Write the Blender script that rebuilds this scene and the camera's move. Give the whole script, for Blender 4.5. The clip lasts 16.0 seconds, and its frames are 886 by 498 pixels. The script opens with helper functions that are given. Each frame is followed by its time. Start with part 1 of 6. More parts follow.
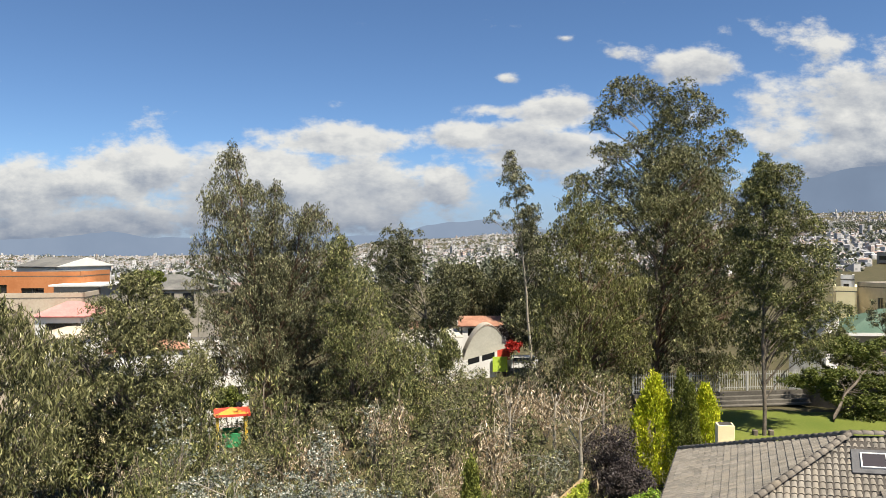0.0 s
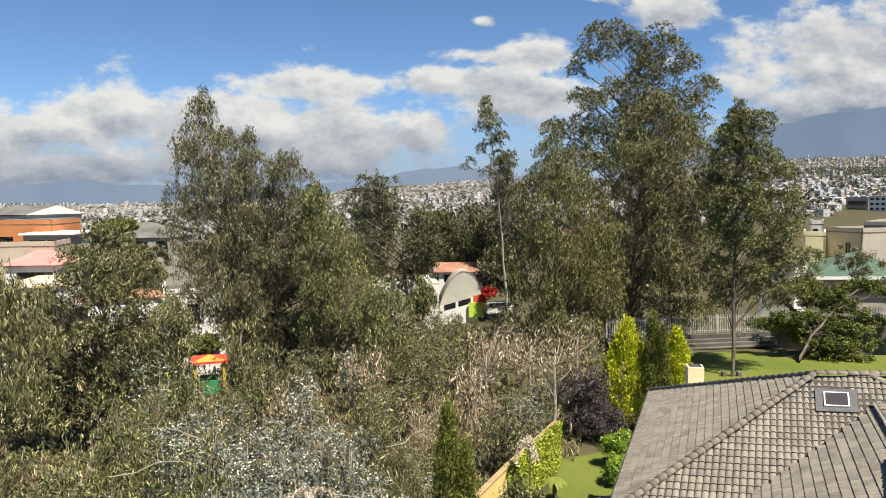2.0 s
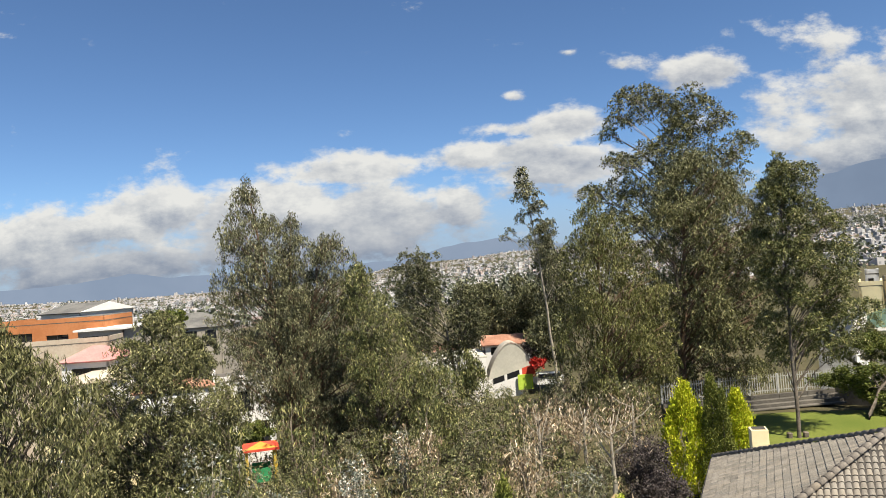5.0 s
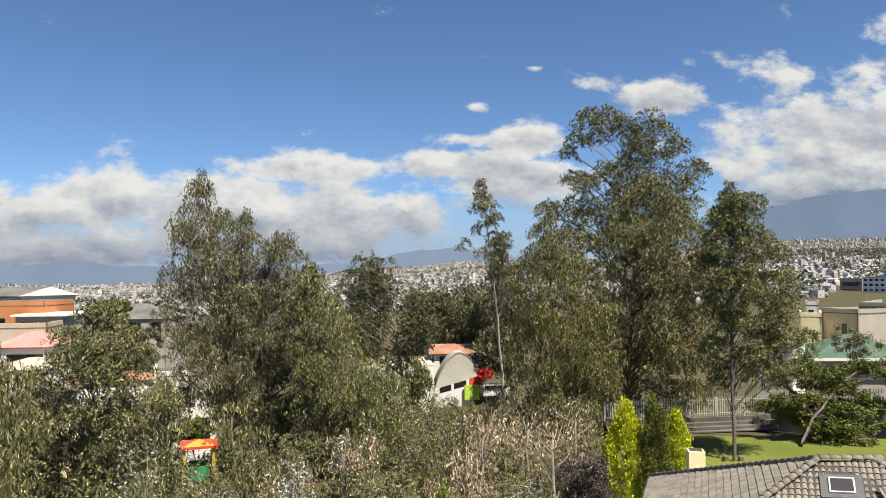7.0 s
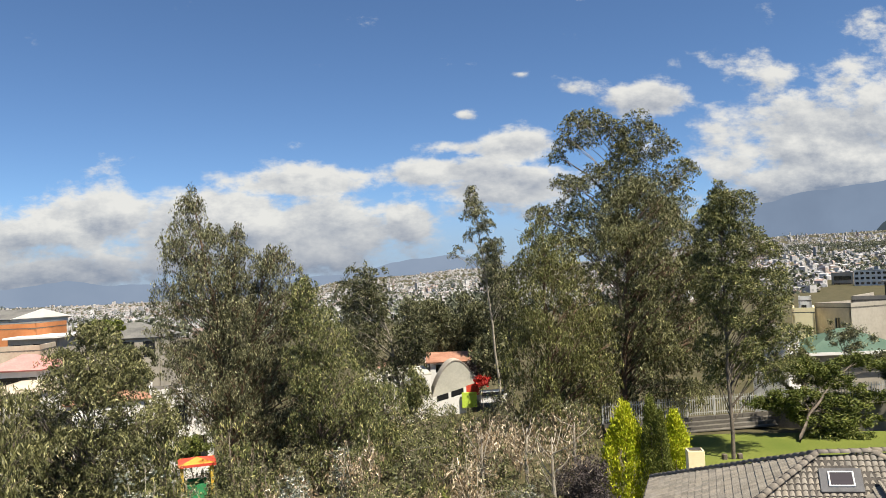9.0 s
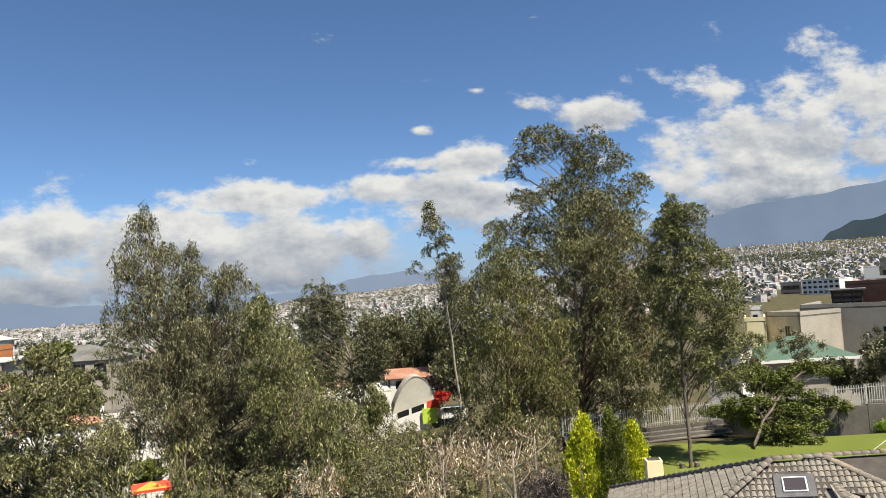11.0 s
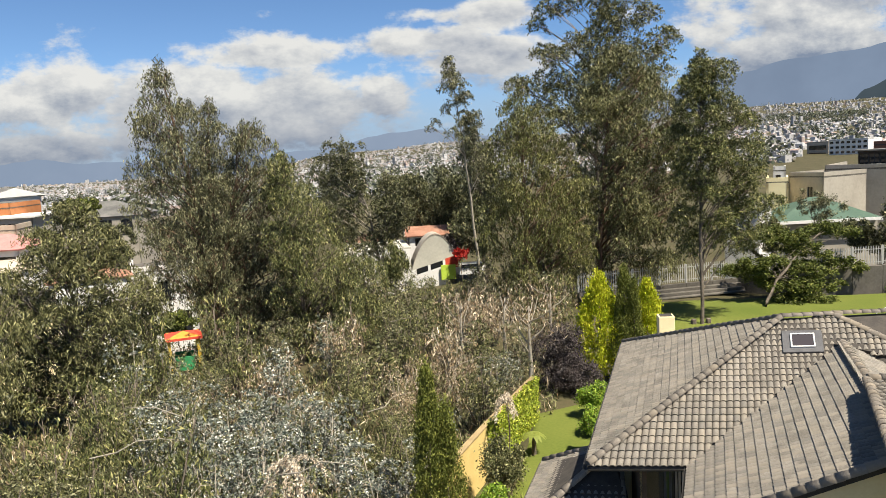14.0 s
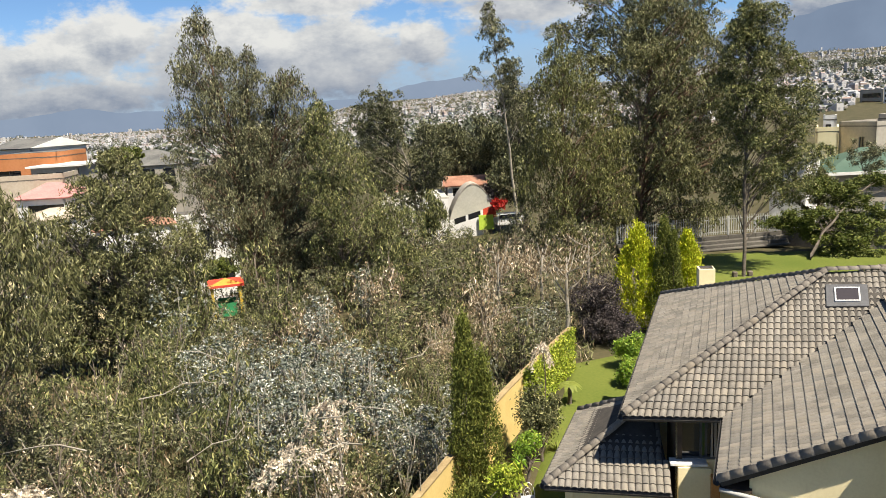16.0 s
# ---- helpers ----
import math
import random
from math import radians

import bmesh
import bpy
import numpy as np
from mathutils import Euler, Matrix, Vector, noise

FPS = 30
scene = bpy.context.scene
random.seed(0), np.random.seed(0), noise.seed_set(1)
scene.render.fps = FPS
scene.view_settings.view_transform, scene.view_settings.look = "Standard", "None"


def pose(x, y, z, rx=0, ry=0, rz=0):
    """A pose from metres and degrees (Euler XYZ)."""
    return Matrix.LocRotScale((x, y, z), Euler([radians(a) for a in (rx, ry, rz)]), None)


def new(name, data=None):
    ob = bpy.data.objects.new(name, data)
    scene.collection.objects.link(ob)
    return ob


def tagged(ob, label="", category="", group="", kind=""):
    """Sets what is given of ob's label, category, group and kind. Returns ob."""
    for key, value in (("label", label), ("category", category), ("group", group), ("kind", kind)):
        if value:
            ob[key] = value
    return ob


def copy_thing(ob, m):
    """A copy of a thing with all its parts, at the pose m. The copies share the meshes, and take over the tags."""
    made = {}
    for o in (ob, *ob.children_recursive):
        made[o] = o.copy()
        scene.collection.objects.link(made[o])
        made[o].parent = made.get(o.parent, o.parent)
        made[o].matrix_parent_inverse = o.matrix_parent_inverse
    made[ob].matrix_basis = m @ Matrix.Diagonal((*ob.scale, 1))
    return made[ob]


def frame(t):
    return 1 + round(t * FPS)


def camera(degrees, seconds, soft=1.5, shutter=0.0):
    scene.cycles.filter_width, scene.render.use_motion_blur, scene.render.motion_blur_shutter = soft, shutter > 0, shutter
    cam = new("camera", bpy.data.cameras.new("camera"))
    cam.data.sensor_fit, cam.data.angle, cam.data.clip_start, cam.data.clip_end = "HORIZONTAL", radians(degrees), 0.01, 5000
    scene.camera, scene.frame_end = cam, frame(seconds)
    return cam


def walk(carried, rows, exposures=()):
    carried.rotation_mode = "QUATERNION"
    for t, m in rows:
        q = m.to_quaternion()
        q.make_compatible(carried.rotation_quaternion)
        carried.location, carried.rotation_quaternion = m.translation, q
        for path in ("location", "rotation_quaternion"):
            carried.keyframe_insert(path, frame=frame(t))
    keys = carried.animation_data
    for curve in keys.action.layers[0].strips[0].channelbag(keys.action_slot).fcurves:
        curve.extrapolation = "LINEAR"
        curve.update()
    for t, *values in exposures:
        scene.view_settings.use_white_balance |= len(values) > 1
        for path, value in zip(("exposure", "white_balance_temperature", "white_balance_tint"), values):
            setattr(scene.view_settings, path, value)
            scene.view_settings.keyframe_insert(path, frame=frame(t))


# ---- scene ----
# ---------------------------------------------------------------- camera
UNIT = 1.35                        # metres to one unit of the plan below
CAM_Z = 12.5                       # eye height in plan units
cam = camera(61.3, 16.0, soft=0.6)
walk(cam, [
    (0.0, pose(0, 0, CAM_Z * UNIT, 90.010, 0.144, 0.081)),
    (0.5, pose(0, 0, CAM_Z * UNIT, 90.454, 1.271, 1.215)),
    (1.0, pose(0, 0, CAM_Z * UNIT, 90.569, 1.913, -0.208)),
    (1.5, pose(0, 0, CAM_Z * UNIT, 89.179, 1.588, -1.760)),
    (2.0, pose(0, 0, CAM_Z * UNIT, 85.923, 0.329, -1.760)),
    (2.5, pose(0, 0, CAM_Z * UNIT, 83.405, -0.166, -0.434)),
    (3.0, pose(0, 0, CAM_Z * UNIT, 84.627, 1.060, 0.996)),
    (3.5, pose(0, 0, CAM_Z * UNIT, 87.223, 3.099, 1.819)),
    (4.0, pose(0, 0, CAM_Z * UNIT, 89.273, 4.532, 2.015)),
    (4.2, pose(0, 0, CAM_Z * UNIT, 89.944, 4.831, 1.986)),
    (6.3, pose(0, 0, CAM_Z * UNIT, 92.391, 0.988, -0.950)),
    (6.5, pose(0, 0, CAM_Z * UNIT, 92.300, 0.700, -1.364)),
    (7.0, pose(0, 0, CAM_Z * UNIT, 92.130, 0.341, -2.111)),
    (7.5, pose(0, 0, CAM_Z * UNIT, 92.200, 0.700, -2.400)),
    (8.0, pose(0, 0, CAM_Z * UNIT, 92.365, 1.462, -2.282)),
    (8.2, pose(0, 0, CAM_Z * UNIT, 92.443, 1.906, -2.185)),
    (10.3, pose(0, 0, CAM_Z * UNIT, 93.414, 2.960, -3.682)),
    (10.5, pose(0, 0, CAM_Z * UNIT, 93.566, 2.988, -4.264)),
    (11.0, pose(0, 0, CAM_Z * UNIT, 93.766, 3.298, -5.758)),
    (11.5, pose(0, 0, CAM_Z * UNIT, 92.988, 3.879, -6.850)),
    (12.0, pose(0, 0, CAM_Z * UNIT, 91.321, 4.455, -7.188)),
    (12.5, pose(0, 0, CAM_Z * UNIT, 89.129, 4.632, -6.925)),
    (13.0, pose(0, 0, CAM_Z * UNIT, 86.558, 4.368, -6.134)),
    (13.5, pose(0, 0, CAM_Z * UNIT, 84.582, 3.729, -5.216)),
    (14.0, pose(0, 0, CAM_Z * UNIT, 83.035, 2.999, -4.290)),
    (14.5, pose(0, 0, CAM_Z * UNIT, 81.902, 2.523, -3.421)),
    (15.0, pose(0, 0, CAM_Z * UNIT, 81.018, 2.463, -2.683)),
    (15.5, pose(0, 0, CAM_Z * UNIT, 80.125, 2.772, -1.924)),
    (16.0, pose(0, 0, CAM_Z * UNIT, 79.360, 3.044, -1.376)),
])

# ---------------------------------------------------------------- light
SUN_AZ, SUN_EL = radians(139), radians(61)
SKY, SUN, EXPOSURE = 0.054, 5.0, 1.14
scene.view_settings.exposure = EXPOSURE
sun_data = bpy.data.lights.new("sun", "SUN")
sun_data.energy, sun_data.angle, sun_data.color = SUN, radians(0.53), (1.0, 0.91, 0.76)
sun = new("sun", sun_data)
sun.rotation_mode = "QUATERNION"
sun.rotation_quaternion = Vector((math.sin(SUN_AZ) * math.cos(SUN_EL), math.cos(SUN_AZ) * math.cos(SUN_EL), math.sin(SUN_EL))).to_track_quat("Z", "Y")


class Net:
    """Short hand for a node tree: every method adds a node and gives back its socket."""

    def __init__(self, tree):
        self.tree = tree

    def node(self, kind, **inputs):
        n = self.tree.nodes.new(kind)
        for key, value in inputs.items():
            self.put(n.inputs[key.replace("_", " ")], value)
        return n

    def put(self, socket, value):
        if isinstance(value, bpy.types.NodeSocket):
            self.tree.links.new(value, socket)
        else:
            socket.default_value = value

    def math(self, op, a, b=0.0, c=0.0, clamp=False):
        n = self.tree.nodes.new("ShaderNodeMath")
        n.operation, n.use_clamp = op, clamp
        for s, v in zip(n.inputs, (a, b, c)):
            self.put(s, v)
        return n.outputs[0]

    def noise(self, vector, scale, detail=5.0, rough=0.55, distort=0.0):
        n = self.tree.nodes.new("ShaderNodeTexNoise")
        self.put(n.inputs["Vector"], vector)
        n.inputs["Scale"].default_value, n.inputs["Detail"].default_value = scale, detail
        n.inputs["Roughness"].default_value, n.inputs["Distortion"].default_value = rough, distort
        return n.outputs["Fac"]

    def step(self, v, lo, hi, a=0.0, b=1.0):
        n = self.tree.nodes.new("ShaderNodeMapRange")
        n.interpolation_type = "SMOOTHSTEP"
        for s, x in zip(n.inputs, (v, lo, hi, a, b)):
            self.put(s, x)
        return n.outputs[0]

    def mix(self, f, a, b, blend="MIX"):
        n = self.tree.nodes.new("ShaderNodeMix")
        n.data_type, n.blend_type = "RGBA", blend
        self.put(n.inputs[0], f)
        self.put(n.inputs[6], a if isinstance(a, bpy.types.NodeSocket) else (*a, 1))
        self.put(n.inputs[7], b if isinstance(b, bpy.types.NodeSocket) else (*b, 1))
        return n.outputs[2]

    def combine(self, x, y, z=0.0):
        n = self.tree.nodes.new("ShaderNodeCombineXYZ")
        for s, v in zip(n.inputs, (x, y, z)):
            self.put(s, v)
        return n.outputs[0]


def make_world():
    world = bpy.data.worlds.new("sky")
    world.use_nodes = True
    t = world.node_tree
    t.nodes.clear()
    n = Net(t)
    sky = t.nodes.new("ShaderNodeTexSky")
    sky.sky_type, sky.sun_disc = "NISHITA", False
    sky.sun_elevation, sky.sun_rotation, sky.altitude = SUN_EL, SUN_AZ, 2800
    sky.air_density, sky.dust_density, sky.ozone_density = 1.0, 0.3, 3.0
    d = t.nodes.new("ShaderNodeTexCoord").outputs["Generated"]
    sep = t.nodes.new("ShaderNodeSeparateXYZ")
    t.links.new(d, sep.inputs[0])
    x, y, z = sep.outputs
    ahead = n.math("MAXIMUM", y, 0.22)
    u, v = n.math("DIVIDE", x, ahead), n.math("DIVIDE", z, ahead)
    flat = n.combine(n.math("MULTIPLY", u, 1.0), n.math("MULTIPLY", v, 1.7), 0.0)
    # cloud banks: place and half size as tangents of the angle from straight ahead, and weight
    banks = [
        (-0.58, 0.075, 0.14, 0.05, 1.0), (-0.50, 0.035, 0.25, 0.03, 0.8), (-0.20, 0.045, 0.22, 0.03, 0.75), (-0.41, 0.105, 0.11, 0.04, 1.05), (-0.26, 0.09, 0.15, 0.05, 1.05),
        (-0.15, 0.145, 0.11, 0.022, 0.9), (-0.12, 0.08, 0.13, 0.045, 1.0), (0.00, 0.085, 0.045, 0.035, 0.9),
        (0.07, 0.185, 0.06, 0.012, 0.65), (0.17, 0.185, 0.075, 0.022, 0.9), (0.05, 0.152, 0.10, 0.02, 0.95),
        (0.14, 0.13, 0.11, 0.028, 1.0), (0.10, 0.10, 0.12, 0.016, 0.6), (0.345, 0.245, 0.055, 0.022, 0.95),
        (0.25, 0.265, 0.045, 0.014, 0.45), (0.085, 0.228, 0.016, 0.008, 0.55), (0.16, 0.28, 0.014, 0.007, 0.5),
        (0.58, 0.18, 0.17, 0.062, 1.0), (0.52, 0.27, 0.12, 0.03, 0.42), (0.72, 0.26, 0.16, 0.07, 0.7), (0.62, 0.12, 0.22, 0.04, 0.9),
        (-0.85, 0.10, 0.14, 0.07, 1.0), (-1.2, 0.16, 0.25, 0.10, 0.9), (1.0, 0.2, 0.25, 0.12, 0.9),
    ]
    total, height, weight = None, 0.0, 0.001
    for bu, bv, ru, rv, a in banks:
        p = n.math("DIVIDE", n.math("SUBTRACT", u, bu), ru)
        q = n.math("DIVIDE", n.math("SUBTRACT", v, bv), rv)
        g = n.math("EXPONENT", n.math("MULTIPLY", n.math("ADD", n.math("MULTIPLY", p, p), n.math("MULTIPLY", q, q)), -0.8))
        g = n.math("MULTIPLY", g, a)
        total = g if total is None else n.math("MAXIMUM", total, g)
        height = n.math("ADD", height, n.math("MULTIPLY", g, q))
        weight = n.math("ADD", weight, g)
    height = n.math("DIVIDE", height, weight)
    coarse = n.noise(flat, 11.0, 9.0, 0.62)
    above = n.combine(n.math("ADD", n.math("MULTIPLY", u, 1.0), 0.012), n.math("MULTIPLY", n.math("ADD", v, 0.018), 1.7), 0.0)
    lit = n.noise(above, 11.0, 7.0, 0.62)
    wisp = n.noise(n.combine(n.math("MULTIPLY", u, 3.0), n.math("MULTIPLY", v, 14.0)), 2.2, 6.0, 0.6)
    # away from the view the sky is broken cloud of the same kind
    behind = n.math("MULTIPLY", n.step(y, 0.45, 0.1), n.step(n.noise(d, 2.6, 5.0), 0.57, 0.68))
    total = n.math("MAXIMUM", total, n.math("MULTIPLY", behind, 0.8))
    dense = n.math("ADD", total, n.math("MULTIPLY", n.math("SUBTRACT", coarse, 0.5), 2.0))
    dense = n.math("ADD", dense, n.math("MULTIPLY", n.math("SUBTRACT", wisp, 0.5), 0.22))
    cover = n.step(dense, 0.26, 0.66)
    relief = n.math("MULTIPLY", n.math("SUBTRACT", coarse, lit), 2.0)
    shade = n.math("ADD", n.math("MULTIPLY", height, 0.55), n.math("ADD", relief, 0.57), clamp=True)
    thin_edge = n.step(dense, 0.85, 0.4)
    shade = n.math("ADD", shade, n.math("MULTIPLY", thin_edge, 0.18), clamp=True)
    low = n.step(v, 0.10, 0.02)
    shade = n.math("MULTIPLY", shade, n.math("SUBTRACT", 1.0, n.math("MULTIPLY", low, 0.35)))
    cloud = n.mix(shade, (0.100, 0.122, 0.164), (0.375, 0.370, 0.350))
    blue = t.nodes.new("ShaderNodeVectorMath")
    blue.operation = "SCALE"
    t.links.new(sky.outputs[0], blue.inputs[0])
    blue.inputs["Scale"].default_value = SKY
    tint = n.mix(1.0, blue.outputs[0], (0.86, 1.0, 1.10), "MULTIPLY")
    haze = n.math("MULTIPLY", n.step(v, 0.14, 0.015), 0.85)
    clear = n.mix(haze, tint, (0.158, 0.204, 0.273))
    out = n.mix(n.math("MULTIPLY", cover, 0.96), clear, cloud)
    bg = n.node("ShaderNodeBackground", Color=out, Strength=1.0)
    o = t.nodes.new("ShaderNodeOutputWorld")
    t.links.new(bg.outputs[0], o.inputs[0])
    scene.world = world


make_world()


# ---------------------------------------------------------------- materials
def material(name, colours, rough=0.8, scale=4.0, fine=40.0, bump=0.2, metal=0.0, vary=0.0, per="object", spread=0.5, extra=None, spec=0.3, thin=0.0):
    """colours: two base colours mixed by noise at two sizes; vary: brightness spread from piece to piece."""
    m = bpy.data.materials.new(name)
    m.use_nodes = True
    t = m.node_tree
    n = Net(t)
    b = t.nodes["Principled BSDF"]
    co = t.nodes.new("ShaderNodeTexCoord").outputs["Object"]
    big, small = n.noise(co, scale, 4.0), n.noise(co, fine, 3.0)
    f = n.math("ADD", n.math("MULTIPLY", big, 0.65), n.math("MULTIPLY", small, 0.35))
    f = n.step(f, 0.5 - spread * 0.3, 0.5 + spread * 0.3)
    colour = n.mix(f, colours[0], colours[1])
    if len(colours) > 2 or vary:
        if per == "island":
            rnd = t.nodes.new("ShaderNodeNewGeometry").outputs["Random Per Island"]
        else:
            rnd = t.nodes.new("ShaderNodeObjectInfo").outputs["Random"]
        if len(colours) > 2:
            colour = n.mix(n.step(rnd, 0.55, 0.95), colour, colours[2])
        if len(colours) > 3:
            colour = n.mix(n.step(n.math("FRACT", n.math("MULTIPLY", rnd, 7.3)), 0.8, 0.95), colour, colours[3])
        if vary:
            g = n.math("ADD", 1.0 - vary, n.math("MULTIPLY", n.math("FRACT", n.math("MULTIPLY", rnd, 13.7)), 2 * vary))
            colour = n.mix(1.0, colour, n.combine(g, g, g), "MULTIPLY")
    if extra:
        colour = extra(n, co, colour)
    t.links.new(colour, b.inputs["Base Color"])
    b.inputs["Roughness"].default_value, b.inputs["Metallic"].default_value = rough, metal
    b.inputs["Specular IOR Level"].default_value = spec
    if bump:
        bn = n.node("ShaderNodeBump", Strength=bump, Distance=0.02, Height=n.math("ADD", n.math("MULTIPLY", small, 0.6), n.math("MULTIPLY", big, 0.4)))
        t.links.new(bn.outputs[0], b.inputs["Normal"])
    if thin:
        o = t.nodes["Material Output"]
        tr = n.node("ShaderNodeBsdfTranslucent", Color=colour)
        mx = n.node("ShaderNodeMixShader", Fac=thin)
        t.links.new(b.outputs[0], mx.inputs[1])
        t.links.new(tr.outputs[0], mx.inputs[2])
        t.links.new(mx.outputs[0], o.inputs[0])
    return m


# Wide leaf-to-leaf tone spread also paints crown glints and deep shade.
def leafy(name, a, b, c, rough=0.45, vary=0.55, spec=0.2, thin=0.10):
    return material(name, (a, b, c), rough=rough, scale=0.35, fine=3.0, bump=0.0, vary=vary, per="island", spec=spec, thin=thin, spread=0.9)


M_GUM = leafy("gum leaves", (0.0384, 0.0414, 0.0156), (0.1320, 0.1338, 0.0528), (0.2916, 0.2786, 0.1350))
M_GUM_GREY = leafy("grey gum leaves", (0.0370, 0.0391, 0.0190), (0.1239, 0.1255, 0.0620), (0.2851, 0.2756, 0.1568))
M_GUM_GREEN = leafy("green gum leaves", (0.0396, 0.0480, 0.0168), (0.1338, 0.1478, 0.0510), (0.3024, 0.2862, 0.1188))
M_GUM_OLIVE = leafy("olive gum leaves", (0.0420, 0.0468, 0.0132), (0.1320, 0.1373, 0.0422), (0.2592, 0.2484, 0.0972))
M_GUM_DARK = leafy("dark gum leaves", (0.0323, 0.0373, 0.0179), (0.0941, 0.1004, 0.0466), (0.1872, 0.1824, 0.0936))
M_SILVER = leafy("silver young gum leaves", (0.0780, 0.0930, 0.0708), (0.1827, 0.2040, 0.1658), (0.5000, 0.5000, 0.4400), rough=0.4, vary=0.55)
M_DRY = leafy("dry brown leaves", (0.1100, 0.0743, 0.0385), (0.3060, 0.2295, 0.1403), (0.6000, 0.5100, 0.3800), rough=0.6, vary=0.5)
M_PALEDRY = leafy("bleached dead leaves", (0.34, 0.27, 0.19), (0.52, 0.44, 0.33), (0.74, 0.68, 0.56), rough=0.6, vary=0.3)
M_SCRUB = leafy("scrub leaves", (0.0360, 0.0420, 0.0168), (0.1320, 0.1408, 0.0563), (0.3240, 0.3078, 0.1512))
# Far foliage is lightened and greyed to imitate distance haze.
M_FARLEAF = leafy("haze-lightened city tree foliage", (0.070, 0.080, 0.055), (0.110, 0.122, 0.085), (0.15, 0.155, 0.11), vary=0.3, rough=0.8, spec=0.1)
M_GOLD = leafy("golden cypress foliage", (0.2506, 0.3168, 0.01152), (0.456, 0.4858, 0.0192), (0.6269, 0.5914, 0.048), vary=0.3, rough=0.6)
M_CYPRESS = leafy("cypress foliage", (0.085, 0.105, 0.020), (0.150, 0.168, 0.032), (0.215, 0.222, 0.05), vary=0.4, rough=0.6)
M_PURPLE = leafy("purple-brown leaves", (0.04, 0.032, 0.032), (0.076, 0.0624, 0.0592), (0.136, 0.116, 0.108), vary=0.5)
M_ACACIA = leafy("feathery acacia leaves", (0.052, 0.072, 0.015), (0.105, 0.126, 0.024), (0.165, 0.172, 0.042), vary=0.45, rough=0.6)
M_REDLEAF = leafy("red creeper flowers", (0.30, 0.015, 0.012), (0.48, 0.03, 0.02), (0.20, 0.03, 0.02), vary=0.35, rough=0.6)
M_IVY = leafy("ivy leaves", (0.14, 0.2, 0.02), (0.28, 0.34, 0.035), (0.46, 0.48, 0.07), vary=0.4)
M_GARDEN = leafy("bright garden leaves", (0.088, 0.1672, 0.0176), (0.176, 0.2816, 0.0264), (0.2992, 0.3696, 0.0528), vary=0.35)
M_BARK = material("gum bark", ((0.08, 0.064, 0.048), (0.168, 0.14, 0.112)), scale=3.0, fine=20.0, bump=0.5)
M_BARK_RED = material("peeling red bark", ((0.088, 0.052, 0.032), (0.192, 0.128, 0.084)), scale=2.0, fine=14.0, bump=0.5)
M_BARK_PALE = material("pale gum bark", ((0.216, 0.192, 0.152), (0.336, 0.304, 0.248)), scale=2.0, fine=16.0, bump=0.3)
M_TILE = material("concrete roof tiles", ((0.126, 0.114, 0.096), (0.212, 0.193, 0.164), (0.205, 0.182, 0.148), (0.150, 0.139, 0.121)), scale=2.2, fine=30.0, bump=0.5, vary=0.09, rough=0.75)
M_TILE_JOIN = material("roof tiles of the far slopes", ((0.126, 0.114, 0.096), (0.212, 0.193, 0.164), (0.205, 0.182, 0.148), (0.150, 0.139, 0.121)), scale=2.2, fine=30.0, bump=0.5, vary=0.09, per="island", rough=0.75)
M_CAP = material("ridge cap tiles", ((0.128, 0.112, 0.094), (0.216, 0.190, 0.158), (0.21, 0.178, 0.136)), scale=3.0, fine=30.0, bump=0.5, vary=0.15)
M_DECK = material("roof underlay", ((0.04, 0.036, 0.032), (0.064, 0.056, 0.048)), rough=0.9)
M_CREAM = material("cream render", ((0.7418, 0.6344, 0.3709), (0.8198, 0.7125, 0.4392)), scale=0.8, fine=18.0, bump=0.15)
M_OCHRE = material("ochre garden wall render", ((0.5466, 0.3904, 0.1366), (0.6832, 0.5173, 0.2147)), scale=0.9, fine=14.0, bump=0.3, spread=0.8)
M_COPING = material("weathered ochre coping", ((0.20, 0.145, 0.07), (0.36, 0.27, 0.14)), scale=1.5, fine=18.0, bump=0.4, spread=0.9)
M_WHITE = material("white paint", ((0.592, 0.584, 0.56), (0.664, 0.656, 0.632)), scale=0.6, fine=9.0, bump=0.1)
M_GUTTER = material("dark gutter metal", ((0.036, 0.0336, 0.032), (0.064, 0.06, 0.056)), rough=0.5, bump=0.05)
M_GREY_FRAME = material("grey flashing metal", ((0.06, 0.06, 0.064), (0.088, 0.088, 0.092)), rough=0.6, metal=0.0, bump=0.08)
M_WOOD = material("orange stained timber", ((0.36, 0.16, 0.048), (0.48, 0.24, 0.08)), scale=3.0, fine=30.0, bump=0.2)
M_DARKWOOD = material("dark timber", ((0.056, 0.04, 0.028), (0.096, 0.068, 0.048)), scale=3.0, fine=30.0, bump=0.2)
M_SLATS = material("grey blind slats", ((0.288, 0.256, 0.216), (0.384, 0.344, 0.288)), scale=2.0, fine=18.0, bump=0.1)
M_CONCRETE = material("weathered concrete", ((0.06, 0.0544, 0.0464), (0.132, 0.1216, 0.104)), scale=0.5, fine=5.0, bump=0.3, spread=0.9)
M_STEEL = material("pale fence paint", ((0.30, 0.30, 0.29), (0.40, 0.40, 0.38)), bump=0.05)
M_SOIL = material("bare soil", ((0.104, 0.08, 0.052), (0.184, 0.144, 0.096)), scale=0.6, fine=6.0, bump=0.5)


def glass_material(name, tint, rough=0.05):
    m = bpy.data.materials.new(name)
    m.use_nodes = True
    b = m.node_tree.nodes["Principled BSDF"]
    b.inputs["Base Color"].default_value = (*tint, 1)
    b.inputs["Roughness"].default_value, b.inputs["Specular IOR Level"].default_value = rough, 0.8
    return m


